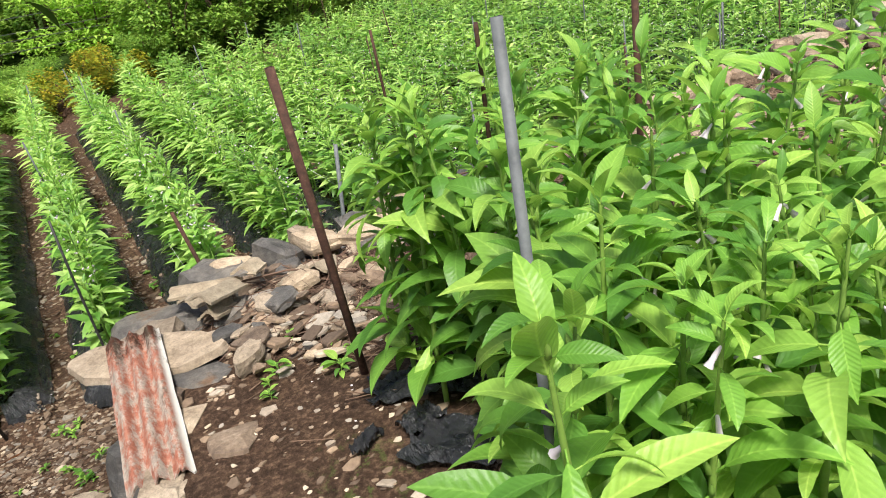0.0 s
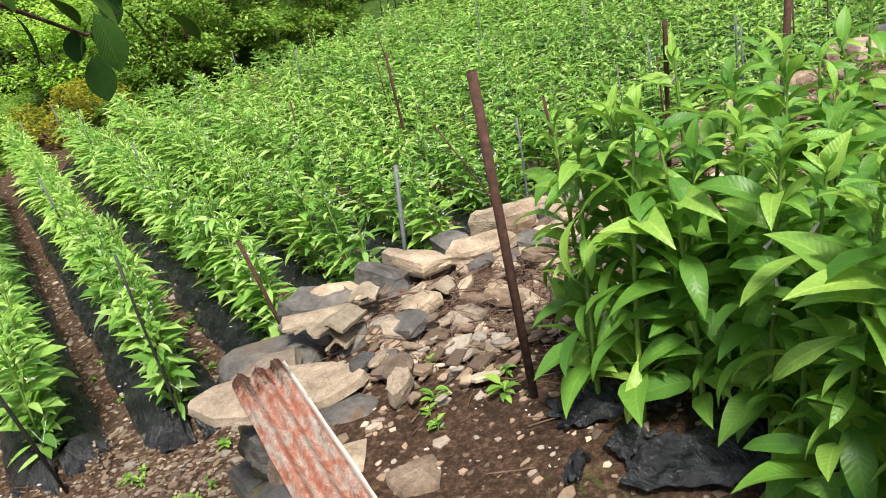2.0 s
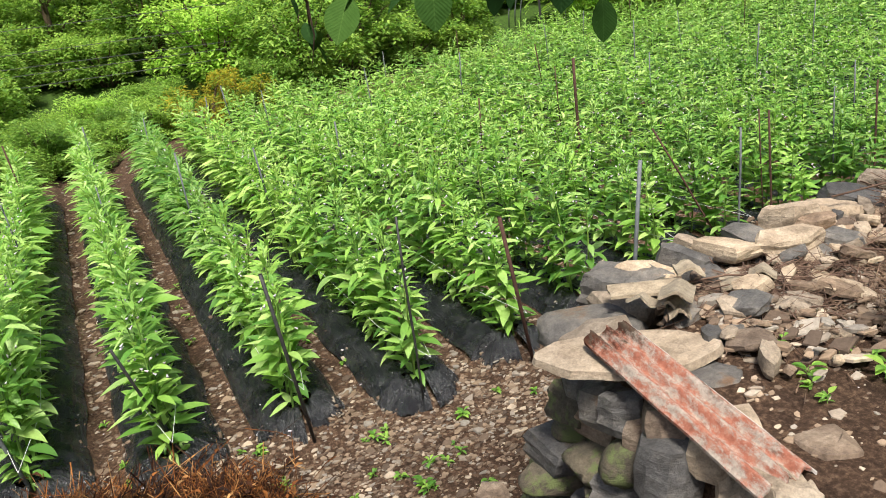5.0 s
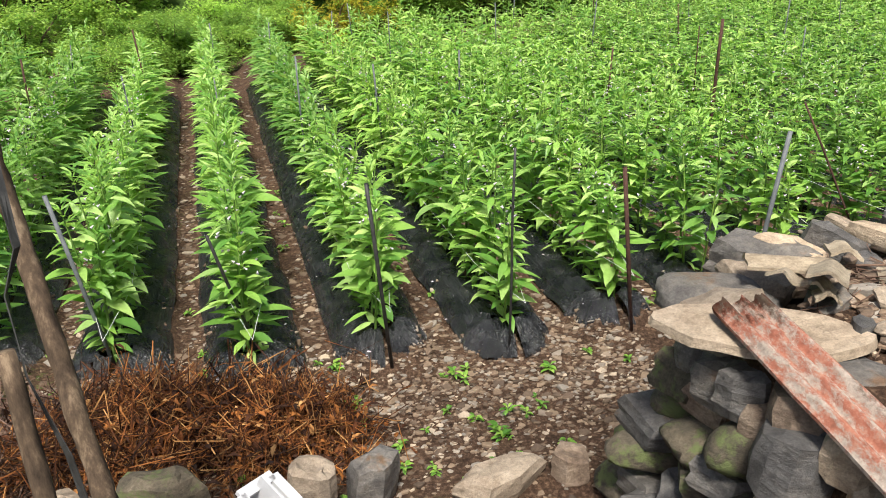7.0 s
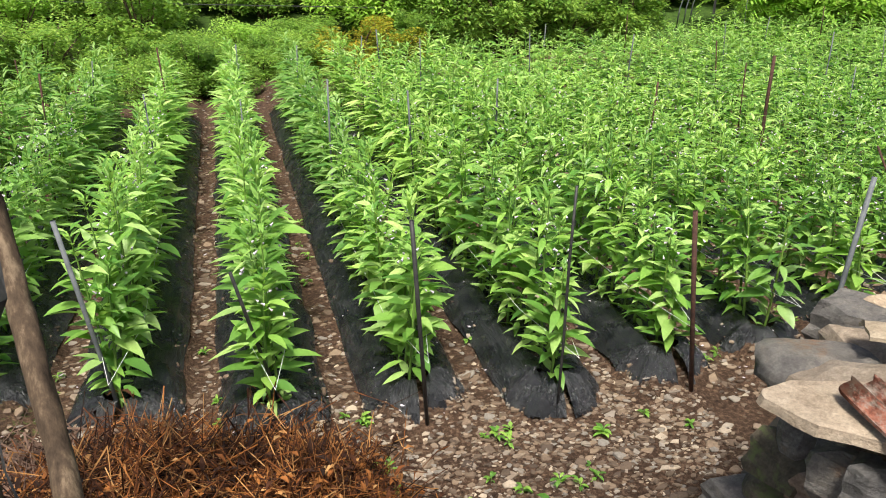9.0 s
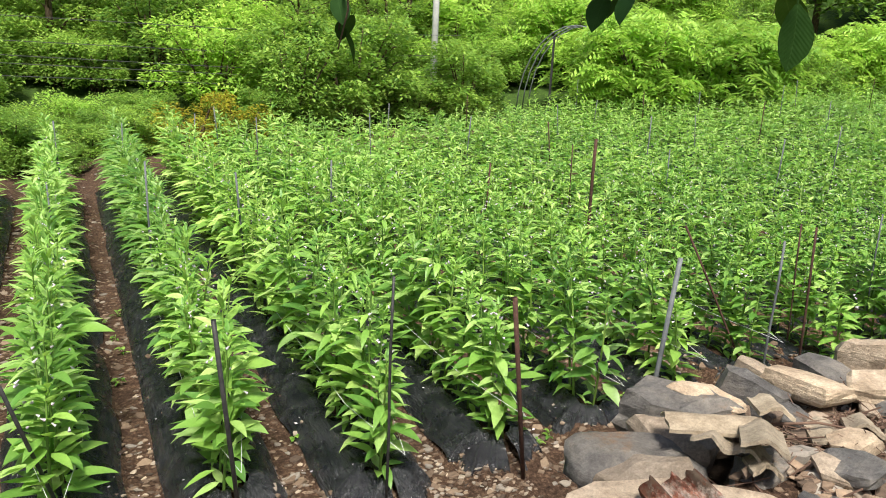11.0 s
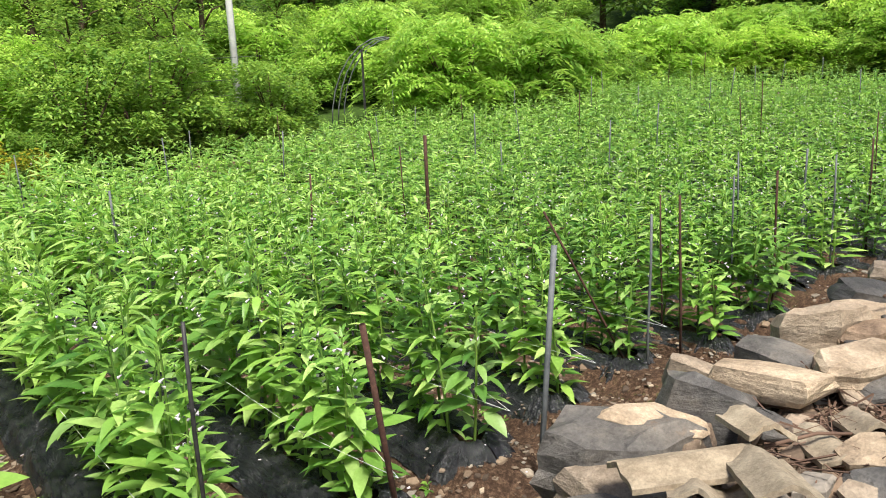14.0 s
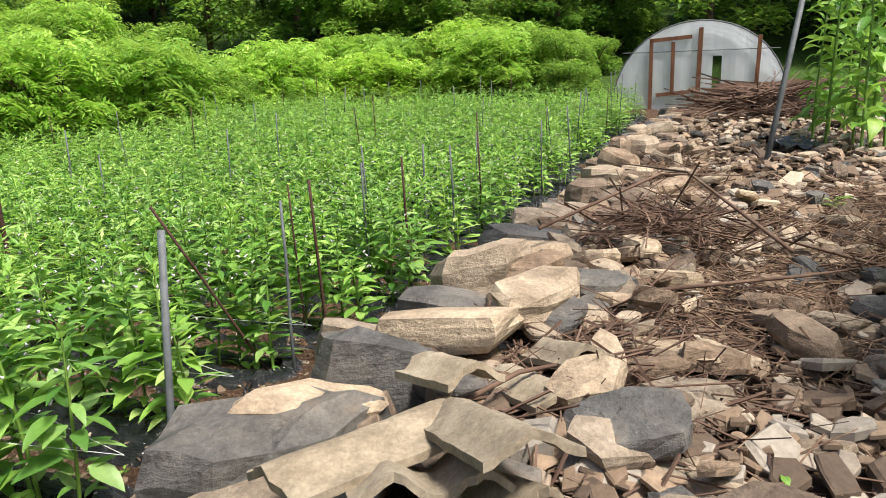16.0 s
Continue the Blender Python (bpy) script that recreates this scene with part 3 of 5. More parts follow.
for i in range(-ROWS_LEFT, ROWS_RIGHT):
    y = row_start(i) + (0.1 if i > 4 else 2.8) + srng.uniform(0, 0.6)
    while y < row_far(i) - 0.5:
        if i % 2 == 0 or i < 3 or y < 3:
            x = row_x(i) + srng.uniform(-0.1, 0.1)
            g = field_z(x, y)
            rusty = srng.random() < 0.3
            h = srng.uniform(1.15, 1.4)
            stake("garden_stake", (x, y, g), (x + srng.uniform(-0.12, 0.12), y + srng.uniform(-0.1, 0.1), g + h), srng.uniform(0.006, 0.010), M_RUST if rusty else M_GREYPIPE, RUST if rusty else GREY)
        y += srng.uniform(2.3, 3.4)
# on the terrace
stake("garden_stake", (0.92, -0.92, 1.08), (0.85, -0.97, 2.31), 0.0155, M_RUST, "thick rusty steel pipe stake in bare terrace soil", True)
stake("garden_stake", (0.80, -2.32, 1.08), (0.877, -2.21, 2.51), 0.0105, M_GREYPIPE, "grey metal pipe stake among tall plants", True)
stake("garden_stake", (1.5, -1.05, 1.1), (1.52, -1.08, 2.3), 0.009, M_RUST, "ribbed rusty reinforcing bar used as a stake", False, True)
stake("garden_stake", (2.3, -0.95, 1.1), (2.28, -1.0, 2.45), 0.014, M_RUST, "rusty steel stake in bare terrace soil", True)
stake("garden_stake", (4.87, -0.53, 1.15), (5.35, -0.75, 2.5), 0.018, M_GREYPIPE, "grey leaning metal pipe beside the terrace plants", True)


# ---- stones ----
def stone_mesh(name, size, seed, mat, flat=1.0, cuts=2, crisp=0.35):
    """A cleaved slab of the given size: broken straight sides in uneven layers."""
    r = random.Random(seed)
    corners = r.choice((5, 5, 6, 7))
    levels = 4 if cuts < 3 else 5
    angles = sorted(2 * math.pi * (k + r.uniform(-0.3, 0.3)) / corners for k in range(corners))
    tips = [Vector((math.cos(a), math.sin(a), 0)) * r.uniform(0.74, 1.05) for a in angles]
    outline = []
    for p, q in zip(tips, tips[1:] + tips[:1]):
        outline += [p * 0.97 + q * 0.03, p.lerp(q, r.uniform(0.35, 0.65)) * r.uniform(0.96, 1.08)]
    n = len(outline)
    s = Shape()
    sx, sy = r.uniform(-0.12, 0.12), r.uniform(-0.12, 0.12)
    slope = (r.uniform(-0.22, 0.22), r.uniform(-0.22, 0.22))
    for j in range(levels):
        t = j / (levels - 1)
        shelf = r.uniform(0.92, 1.0) * (0.9 if j in (0, levels - 1) else 1.0)
        for p in outline:
            w = 0.52 * shelf * r.uniform(0.95, 1.04)
            x, y = w * p.x + sx * (t - 0.5), w * p.y + sy * (t - 0.5)
            z = (t - 0.5) * (1 + slope[0] * x * 2 + slope[1] * y * 2) + r.uniform(-0.045, 0.045)
            s.v.append((x * size[0], y * size[1], z * size[2]))
    for j in range(levels - 1):
        for k in range(n):
            s.f.append((j * n + k, j * n + (k + 1) % n, (j + 1) * n + (k + 1) % n, (j + 1) * n + k))
    # an uneven upper face with a broken inner step
    top = (levels - 1) * n
    inner = len(s.v)
    for k in range(n):
        x, y, z = s.v[top + k]
        f = r.uniform(0.5, 0.72)
        s.v.append((x * f, y * f, z + (0.07 + r.uniform(-0.04, 0.04)) * size[2]))
    s.f += [(top + k, top + (k + 1) % n, inner + (k + 1) % n, inner + k) for k in range(n)]
    s.f.append(tuple(inner + k for k in range(n)))
    s.f.append(tuple(range(n - 1, -1, -1)))
    return s.mesh(name, mat)


def boulder_mesh(name, seed, mat):
    """A rounded, slightly angular block of unit size."""
    s = Shape()
    r = random.Random(seed)
    nu, nv = 18, 11
    tilt = [Vector((r.gauss(0, 1), r.gauss(0, 1), r.gauss(0, 1))).normalized() for _ in range(7)]
    cutoff = [r.uniform(0.36, 0.46) for _ in tilt]
    for j in range(nv):
        b = math.pi * (j / (nv - 1) - 0.5)
        for i in range(nu):
            a = 2 * math.pi * i / nu
            p = Vector((math.cos(a) * math.cos(b), math.sin(a) * math.cos(b), math.sin(b)))
            e = 0.53
            for n, c in zip(tilt, cutoff):
                d = p.dot(n)
                if d > 0:
                    e = min(e, c / max(d, 0.01))
            e *= 1 + 0.07 * noise.noise(p * 2.5 + Vector((seed, 0, 0))) + 0.03 * noise.noise(p * 7 + Vector((seed, 3, 0)))
            s.v.append(p * e)
    s.f = [(j * nu + i, j * nu + (i + 1) % nu, (j + 1) * nu + (i + 1) % nu, (j + 1) * nu + i) for j in range(nv - 1) for i in range(nu)]
    me = s.mesh(name, mat, True)
    me.set_sharp_from_angle(angle=radians(38))
    return me


wall_lib = {m.name: [stone_mesh("stone", (1, 1, 1), 11 * k + 3, m, 1, 3, 1.0) for k in range(4)] + [boulder_mesh("stone", 17 * k + 2, m) for k in range(4)] for m in (M_SLATE, M_TAN, M_BROWN, M_MOSSY)}
wall = thing("stone_wall", None, None, "dry-stone retaining wall of grey and brown slabs", "wall", "", "structure")


def wall_stone(x, y, z, sx, sy, sz, yaw, mat, tip=0.0, tip2=0.0, label="", slabby=False):
    rounded = mat is M_MOSSY and not slabby
    if rounded:
        sx, sz = min(sx, 0.32), sz * 1.3
    me = wall_lib[mat.name][wr.randrange(4) + (4 if rounded and wr.random() < 0.7 else 0)]
    return part("stone", me, wall, pose(x, y, z, tip, tip2, yaw) @ Matrix.Diagonal((sx, sy, sz, 1)), label)


wr = random.Random(5)
# courses of the face: round the end and along the crop
face = [(-0.12, -1.75), (-0.1, -1.1), (-0.02, -0.3), (0.10, 0.25), (0.45, 0.55), (1.0, 0.62), (2.2, 0.62), (3.6, 0.66), (5.2, 0.62), (7.0, 0.64), (9.6, 0.6)]


def along(path, s):
    for (x0, y0), (x1, y1) in zip(path, path[1:]):
        L = math.hypot(x1 - x0, y1 - y0)
        if s <= L:
            return x0 + (x1 - x0) * s / L, y0 + (y1 - y0) * s / L, math.degrees(math.atan2(y1 - y0, x1 - x0))
        s -= L
    return None


for course in range(8):
    z = 0.02 + course * 0.135
    s = wr.uniform(0, 0.2)
    while True:
        at = along(face, s)
        if not at:
            break
        x, y, yaw = at
        L = wr.uniform(0.2, 0.42) if x < 3 else wr.uniform(0.35, 0.7)
        s += L * 0.93
        back = course * 0.035 + wr.uniform(-0.035, 0.035)
        nx, ny = math.sin(radians(yaw)), -math.cos(radians(yaw))
        if z + 0.05 < ground_z(x - nx * 0.4, y - ny * 0.4) - 0.15:
            continue
        mat = wr.choice((M_SLATE, M_MOSSY, M_MOSSY, M_BROWN, M_SLATE)) if course < 6 else wr.choice((M_SLATE, M_BROWN, M_TAN))
        wall_stone(x + nx * back + wr.uniform(-0.03, 0.03), y + ny * back + wr.uniform(-0.03, 0.03), z + 0.07 + wr.uniform(-0.02, 0.02), L, wr.uniform(0.3, 0.44), wr.uniform(0.105, 0.17), yaw + wr.uniform(-20, 20), mat, wr.uniform(-13, 13), wr.uniform(-15, 15))

# the large slabs on the wall's head
heads = [
    # slabs under the tiles
    (0.72, 0.40, 1.07, 0.56, 0.34, 0.22, -38, M_SLATE), (1.0, 0.33, 1.12, 0.36, 0.26, 0.2, -42, M_SLATE), (0.80, 0.36, 1.17, 0.32, 0.2, 0.045, -50, M_TAN),
    (1.19, 0.48, 1.14, 0.22, 0.16, 0.1, -60, M_TAN), (1.20, 0.24, 1.2, 0.44, 0.28, 0.075, -72, M_TAN), (1.46, 0.34, 1.13, 0.34, 0.28, 0.14, -80, M_SLATE), (1.45, 0.09, 1.22, 0.46, 0.22, 0.085, -14, M_TAN),
    (1.74, 0.34, 1.17, 0.34, 0.3, 0.17, -60, M_TAN), (1.70, -0.02, 1.17, 0.26, 0.2, 0.09, -70, M_SLATE), (0.62, -0.04, 1.08, 0.3, 0.24, 0.14, 20, M_SLATE), (0.84, 0.06, 1.07, 0.4, 0.28, 0.12, 0, M_BROWN),
    (0.40, -0.42, 1.1, 0.3, 0.24, 0.06, -40, M_SLATE), (0.40, -0.62, 1.0, 0.34, 0.28, 0.18, 80, M_SLATE), (0.40, -0.9, 1.05, 0.42, 0.3, 0.13, 70, M_BROWN), (0.08, -0.55, 0.93, 0.36, 0.34, 0.2, 80, M_SLATE), (0.02, -0.62, 0.74, 0.3, 0.3, 0.2, 60, M_TAN), (0.18, -0.24, 0.95, 0.3, 0.26, 0.17, -38, M_SLATE),
    (1.30, -0.23, 1.16, 0.3, 0.15, 0.035, -130, M_TAN), (1.10, -0.29, 1.13, 0.22, 0.16, 0.08, -90, M_TAN), (0.82, -0.23, 1.13, 0.2, 0.13, 0.06, -106, M_TAN), (0.80, -0.35, 1.14, 0.2, 0.11, 0.03, -148, M_TAN), (0.98, -0.48, 1.11, 0.25, 0.09, 0.05, -55, M_TAN), (0.66, -0.3, 1.1, 0.18, 0.14, 0.12, 10, M_SLATE), (0.62, -0.48, 1.11, 0.18, 0.08, 0.04, -60, M_TAN),
]
hx = 2.0
while hx < 9.6:
    L = wr.uniform(0.24, 0.46)
    heads.append((hx, 0.33 + wr.uniform(-0.1, 0.1), 1.15 + 0.018 * (hx - 2) + wr.uniform(-0.02, 0.05), L, L * wr.uniform(0.55, 0.9), wr.uniform(0.07, 0.17), wr.uniform(-50, 50), wr.choice((M_TAN, M_BROWN, M_SLATE, M_BROWN, M_TAN))))
    heads.append((hx + wr.uniform(-0.1, 0.1), 0.06 + wr.uniform(-0.14, 0.1), 1.14 + 0.018 * (hx - 2) + wr.uniform(0, 0.06), L * 0.8, L * wr.uniform(0.4, 0.6), wr.uniform(0.04, 0.09), wr.uniform(0, 180), wr.choice((M_TAN, M_BROWN, M_BROWN))))
    hx += L * 0.72
for x, y, z, sx, sy, sz, yaw, mat in heads:
    wall_stone(x, y, z, sx, sy, sz, yaw, mat, wr.uniform(-9, 9), wr.uniform(-9, 9), "", sz < 0.2)


part("stone", boulder_mesh("stone", 6, M_SLATE), wall, pose(0.36, 0.24, 1.03, 4, 6, -28) @ Matrix.Diagonal((0.5, 0.38, 0.24, 1)), "rounded dark slate block")


# flat pale slab at the corner
def slab():
    s = Shape()
    r = random.Random(3)
    n = 26
    top, bot = [], []
    for k in range(n):
        a = 2 * math.pi * k / n
        e = 1 + 0.09 * noise.noise((math.cos(a) * 2.2, math.sin(a) * 2.2, 4)) + r.uniform(-0.03, 0.03)
        x, y = 0.38 * math.cos(a) * e, math.copysign(abs(math.sin(a)) ** 1.35, math.sin(a)) * 0.16 * e
        top.append((x * 0.97, y * 0.95, 0.017 + 0.01 * noise.noise((x * 8, y * 8, 1))))
        bot.append((x, y, -0.018 + 0.01 * noise.noise((x * 9, y * 9, 7))))
    s.add(top + bot + [(0, 0, 0.022)], [(k, n + k, n + (k + 1) % n, (k + 1) % n)[::-1] for k in range(n)] + [(k, (k + 1) % n, 2 * n) for k in range(n)])
    return s.mesh("stone_slab", M_TAN)


thing("stone_slab", slab(), pose(0.24, -0.16, 1.15, 3, -3, -37), "thin pale sandstone slab lying on the wall corner", "stone")


def corrugated(length, width, waves, height, thick, mat, seed, broken=0.02):
    """A piece of corrugated sheet, ragged at its ends."""
    s = Shape()
    r = random.Random(seed)
    nx, ny = waves * 10 + 1, 9
    e0 = [r.uniform(-1, 1) * broken for _ in range(nx)]
    e1 = [r.uniform(-1, 1) * broken for _ in range(nx)]
    for face in (1, -1):
        for j in range(ny):
            for i in range(nx):
                u = i / (nx - 1)
                w = j / (ny - 1)
                y = (w - 0.5) * length + (e0[i] if j == 0 else e1[i] if j == ny - 1 else 0)
                s.v.append(((u - 0.5) * width + (0.3 * broken * noise.noise((w * 5, seed, 1)) if i in (0, nx - 1) else 0), y, -math.cos(u * waves * 2 * math.pi) * height / 2 + face * thick / 2 + 0.004 * noise.noise((u * 9, w * 9, seed))))
    k = nx * ny
    for j in range(ny - 1):
        for i in range(nx - 1):
            a = j * nx + i
            s.f += [(a, a + 1, a + nx + 1, a + nx), (k + a + nx, k + a + nx + 1, k + a + 1, k + a)]
    rim = [i for i in range(nx)] + [j * nx + nx - 1 for j in range(1, ny)] + [(ny - 1) * nx + i for i in range(nx - 2, -1, -1)] + [j * nx for j in range(ny - 2, 0, -1)]
    for a, b in zip(rim, rim[1:] + rim[:1]):
        s.f.append((b, a, a + k, b + k))
    me = s.mesh("corrugated_sheet", mat, False)
    flat = len(me.polygons) - len(rim)
    for poly in me.polygons:
        poly.use_smooth = poly.index < flat
    me.set_sharp_from_angle(angle=radians(50))
    return me


thing("corrugated_sheet", corrugated(0.95, 0.225, 3, 0.036, 0.012, M_SHEET, 4, 0.012), pose(0.175, -0.54, 1.18, 5.5, -1, -5), "broken corrugated roofing sheet with worn red paint", "roofing sheet")

tiles = [
    (0.585, 0.13, 1.235, 0.32, 0.16, 1, -125, 3, -8), (0.61, -0.05, 1.275, 0.27, 0.14, 1, -48, -13, 3), (0.80, 0.08, 1.275, 0.16, 0.12, 1, -36, -10, 6),
    (0.56, 0.02, 1.215, 0.14, 0.24, 2, -58, -14, 4), (0.58, -0.09, 1.2, 0.18, 0.09, 1, -40, -16, 0), (1.12, -0.05, 1.205, 0.19, 0.12, 1, -50, -14, 0), (0.98, -0.02, 1.185, 0.2, 0.13, 1, -42, -6, 4),
]
for x, y, z, L, w, n, yaw, tx, ty in tiles:
    thing("roof_tile_fragment", corrugated(L, w, n, 0.03, 0.013, M_TILE, int(x * 100), 0.008), pose(x, y, z, tx, ty, yaw), "broken piece of pale wavy roof tile on rubble", "roof tile", "broken tiles")


# loose rubble on the terrace
chip_lib = {m.name: [stone_mesh("stone", (1, 1, 1), 71 * k + 9, m, 1, 2, 0.8) for k in range(6)] for m in (M_SLATE, M_TAN, M_BROWN)}
rubble = thing("rubble", None, None, "heap of broken slate and sandstone pieces on the terrace", "rubble", "", "stuff")
rr = random.Random(12)
for k in range(300):
    if k < 190:
        x, y = rr.uniform(0.55, 2.7), rr.uniform(-0.75, 0.35)
        size = rr.uniform(0.06, 0.2)
        if y < -0.45 and x < 1.2 and rr.random() < 0.7:
            size *= 0.5
    else:
        x, y = rr.uniform(2.2, 8.5), rr.uniform(-1.3, 0.3)
        size = rr.uniform(0.07, 0.17)
    if math.hypot(x - 1.15, y + 0.62) < 0.28 or math.hypot(x - 0.68, y - 0.04) < 0.25:
        continue
    lift = 0.05 * (1 - smoothstep(0, 0.9, abs(y - 0.1))) + rr.uniform(0, 0.05)
    mat = rr.choice((M_SLATE, M_TAN, M_TAN, M_TAN, M_BROWN, M_BROWN))
    part("stone", chip_lib[mat.name][rr.randrange(6)], rubble, pose(x, y, ground_z(x, y) + lift, rr.uniform(-22, 22), rr.uniform(-22, 22), rr.uniform(0, 360)) @ Matrix.Diagonal((size * 1.2, size * rr.uniform(0.5, 0.85), size * rr.uniform(0.18, 0.35), 1)))


def chip_stuff(name, count, region, smin, smax, seed, label, mat=None, pile=0.0):
    r = random.Random(seed)
    s = Shape()
    made = 0
    while made < count:
        x, y = region(r)
        made += 1
        L = r.uniform(smin, smax) * (1 if r.random() < 0.85 else 1.9)
        z = ground_z(x, y) + L * 0.06 + pile * r.random()
        n = r.choice((4, 5, 5, 6))
        a0 = r.uniform(0, 6.28)
        tilt = Vector((r.uniform(-0.35, 0.35), r.uniform(-0.35, 0.35), 1)).normalized()
        t = L * r.uniform(0.06, 0.15)
        ring = []
        for q in range(n):
            a = a0 + 2 * math.pi * q / n + r.uniform(-0.35, 0.35)
            e = r.uniform(0.55, 1.0) * L / 2
            px, py = e * math.cos(a), e * 0.7 * math.sin(a)
            ring.append((x + px, y + py, z - (px * tilt.x + py * tilt.y)))
        low = [(a, b, c - t) for a, b, c in ring]
        up = [(x + (a - x) * 0.82, y + (b - y) * 0.82, c + t * 0.35) for a, b, c in ring]
        s.add(low + ring + up, [(q, (q + 1) % n, n + (q + 1) % n, n + q) for q in range(n)] + [(n + q, n + (q + 1) % n, 2 * n + (q + 1) % n, 2 * n + q) for q in range(n)] + [tuple(2 * n + q for q in range(n))])
    thing(name, s.mesh(name, mat or M_CHIP_STUFF), None, label, "gravel", "", "stuff")


def island_chip(name, gain):
    m, nt, b = material(name, 0.9, 0.25)
    rnd = nt.nodes.new("ShaderNodeNewGeometry").outputs["Random Per Island"]
    col = ramp(nt, rnd, [(0.0, (0.05, 0.038, 0.03)), (0.35, (0.11, 0.082, 0.06)), (0.65, (0.18, 0.138, 0.1)), (0.85, (0.16, 0.152, 0.138)), (1.0, (0.32, 0.272, 0.21))])
    col = mix(nt, col, (gain, gain * 0.97, gain * 0.92), 1.0, "MULTIPLY")
    n = noise_tex(nt, coords(nt), 50.0, 5.0, 0.7)
    col = mix(nt, col, ramp(nt, n, [(0.3, (0.7, 0.68, 0.66)), (0.7, (1.15, 1.12, 1.1))]), 1.0, "MULTIPLY")
    nt.links.new(col, b.inputs["Base Color"])
    bump(nt, b, n, 0.4, 0.006)
    return m


M_CHIP_STUFF = island_chip("dark_stone_chips", 1.0)
M_CHIP_MID = island_chip("brown_stone_chips", 1.35)
M_CHIP_PALE = island_chip("pale_stone_chips", 1.9)
chip_stuff("gravel", 8200, lambda r: (r.uniform(-3.2, 0.9), r.triangular(0.4, 2.2, 1.3)), 0.012, 0.055, 1, "flat brown stone chips scattered over soil", M_CHIP_MID)
chip_stuff("gravel", 11000, lambda r: (row_x(r.randrange(-4, 6)) + ROW_PITCH / 2 + r.uniform(-0.2, 0.2), 1.5 + abs(r.gauss(0, 4.5)) % 11), 0.02, 0.065, 2, "flat brown stone chips lying in the furrows", M_CHIP_MID)
chip_stuff("gravel", 2600, lambda r: (r.uniform(0.3, 3.2), r.uniform(-2.6, 0.25)), 0.012, 0.05, 3, "small stone chips on terrace soil", M_CHIP_PALE)
chip_stuff("gravel", 3600, lambda r: (r.uniform(1.6, 10.0), r.uniform(-2.0, 0.25)), 0.04, 0.15, 4, "broken flat slate pieces strewn over the terrace", M_CHIP_PALE, 0.03)
chip_stuff("gravel", 800, lambda r: (r.triangular(0.5, 2.6, 1.0), r.triangular(-0.8, 0.25, -0.15)), 0.04, 0.11, 7, "broken flat stone pieces piled behind the wall head", M_CHIP_PALE, 0.035)
chip_stuff("fallen_petals", 420, lambda r: (row_x(r.randrange(-3, 9)) + r.uniform(-0.38, 0.38), 1.6 + abs(r.gauss(0, 1.6))), 0.008, 0.018, 8, "small white petals fallen between the rows", M_PETAL, 0.12)
chip_stuff("fallen_petals", 60, lambda r: (r.uniform(0.7, 2.0), r.uniform(-2.2, -0.8)), 0.01, 0.025, 9, "small white petals fallen on the terrace", M_PETAL, 0.0)
chip_stuff("gravel", 2500, lambda r: (r.uniform(1.0, 10.0), r.uniform(0.75, 1.9)), 0.02, 0.07, 5, "stone chips between the wall and the crop", M_CHIP_MID)
chip_stuff("gravel", 900, lambda r: (r.uniform(-3.5, 0.0), r.uniform(-2.2, 0.5)), 0.02, 0.07, 6, "stone chips on the sloping path")


# ---- low stones and dead plants at the foot of the slope ----
for x, y, z, sx, sy, sz, yaw, mat in [(-1.9, 0.72, 0.2, 0.46, 0.26, 0.26, -8, M_MOSSY), (-1.32, 0.62, 0.18, 0.26, 0.22, 0.26, 20, M_TAN), (-1.02, 0.68, 0.1, 0.32, 0.22, 0.22, 5, M_SLATE), (-0.45, 0.56, 0.02, 0.5, 0.26, 0.16, 8, M_TAN), (-0.08, 0.55, 0.02, 0.24, 0.24, 0.16, 30, M_BROWN), (-2.35, 0.7, 0.18, 0.35, 0.3, 0.25, 0, M_TAN), (-2.8, 0.75, 0.18, 0.4, 0.3, 0.3, 30, M_MOSSY)]:
    thing("edging_stone", stone_mesh("edging_stone", (sx, sy, sz), int(100 * x), mat, 1, 3, 1.0), pose(x, y, z + 0.02, 0, 0, yaw), "weathered stone edging the lower plot", "stone", "edging stones")

tray = Shape()
for a, b in (((-0.09, -0.11, 0), (-0.09, 0.11, 0)), ((0.09, -0.11, 0), (0.09, 0.11, 0)), ((-0.09, -0.11, 0), (0.09, -0.11, 0)), ((-0.09, 0.11, 0), (0.09, 0.11, 0))):
    bar(tray, a, b, 0.02, 0.05)
bar(tray, (0, -0.11, -0.02), (0, 0.11, -0.02), 0.18, 0.012)
thing("plastic_tray", tray.mesh("plastic_tray", M_WHITE), pose(-1.48, 0.42, 0.34, 25, 8, 40), "broken white plastic tray lying against stones", "tray")


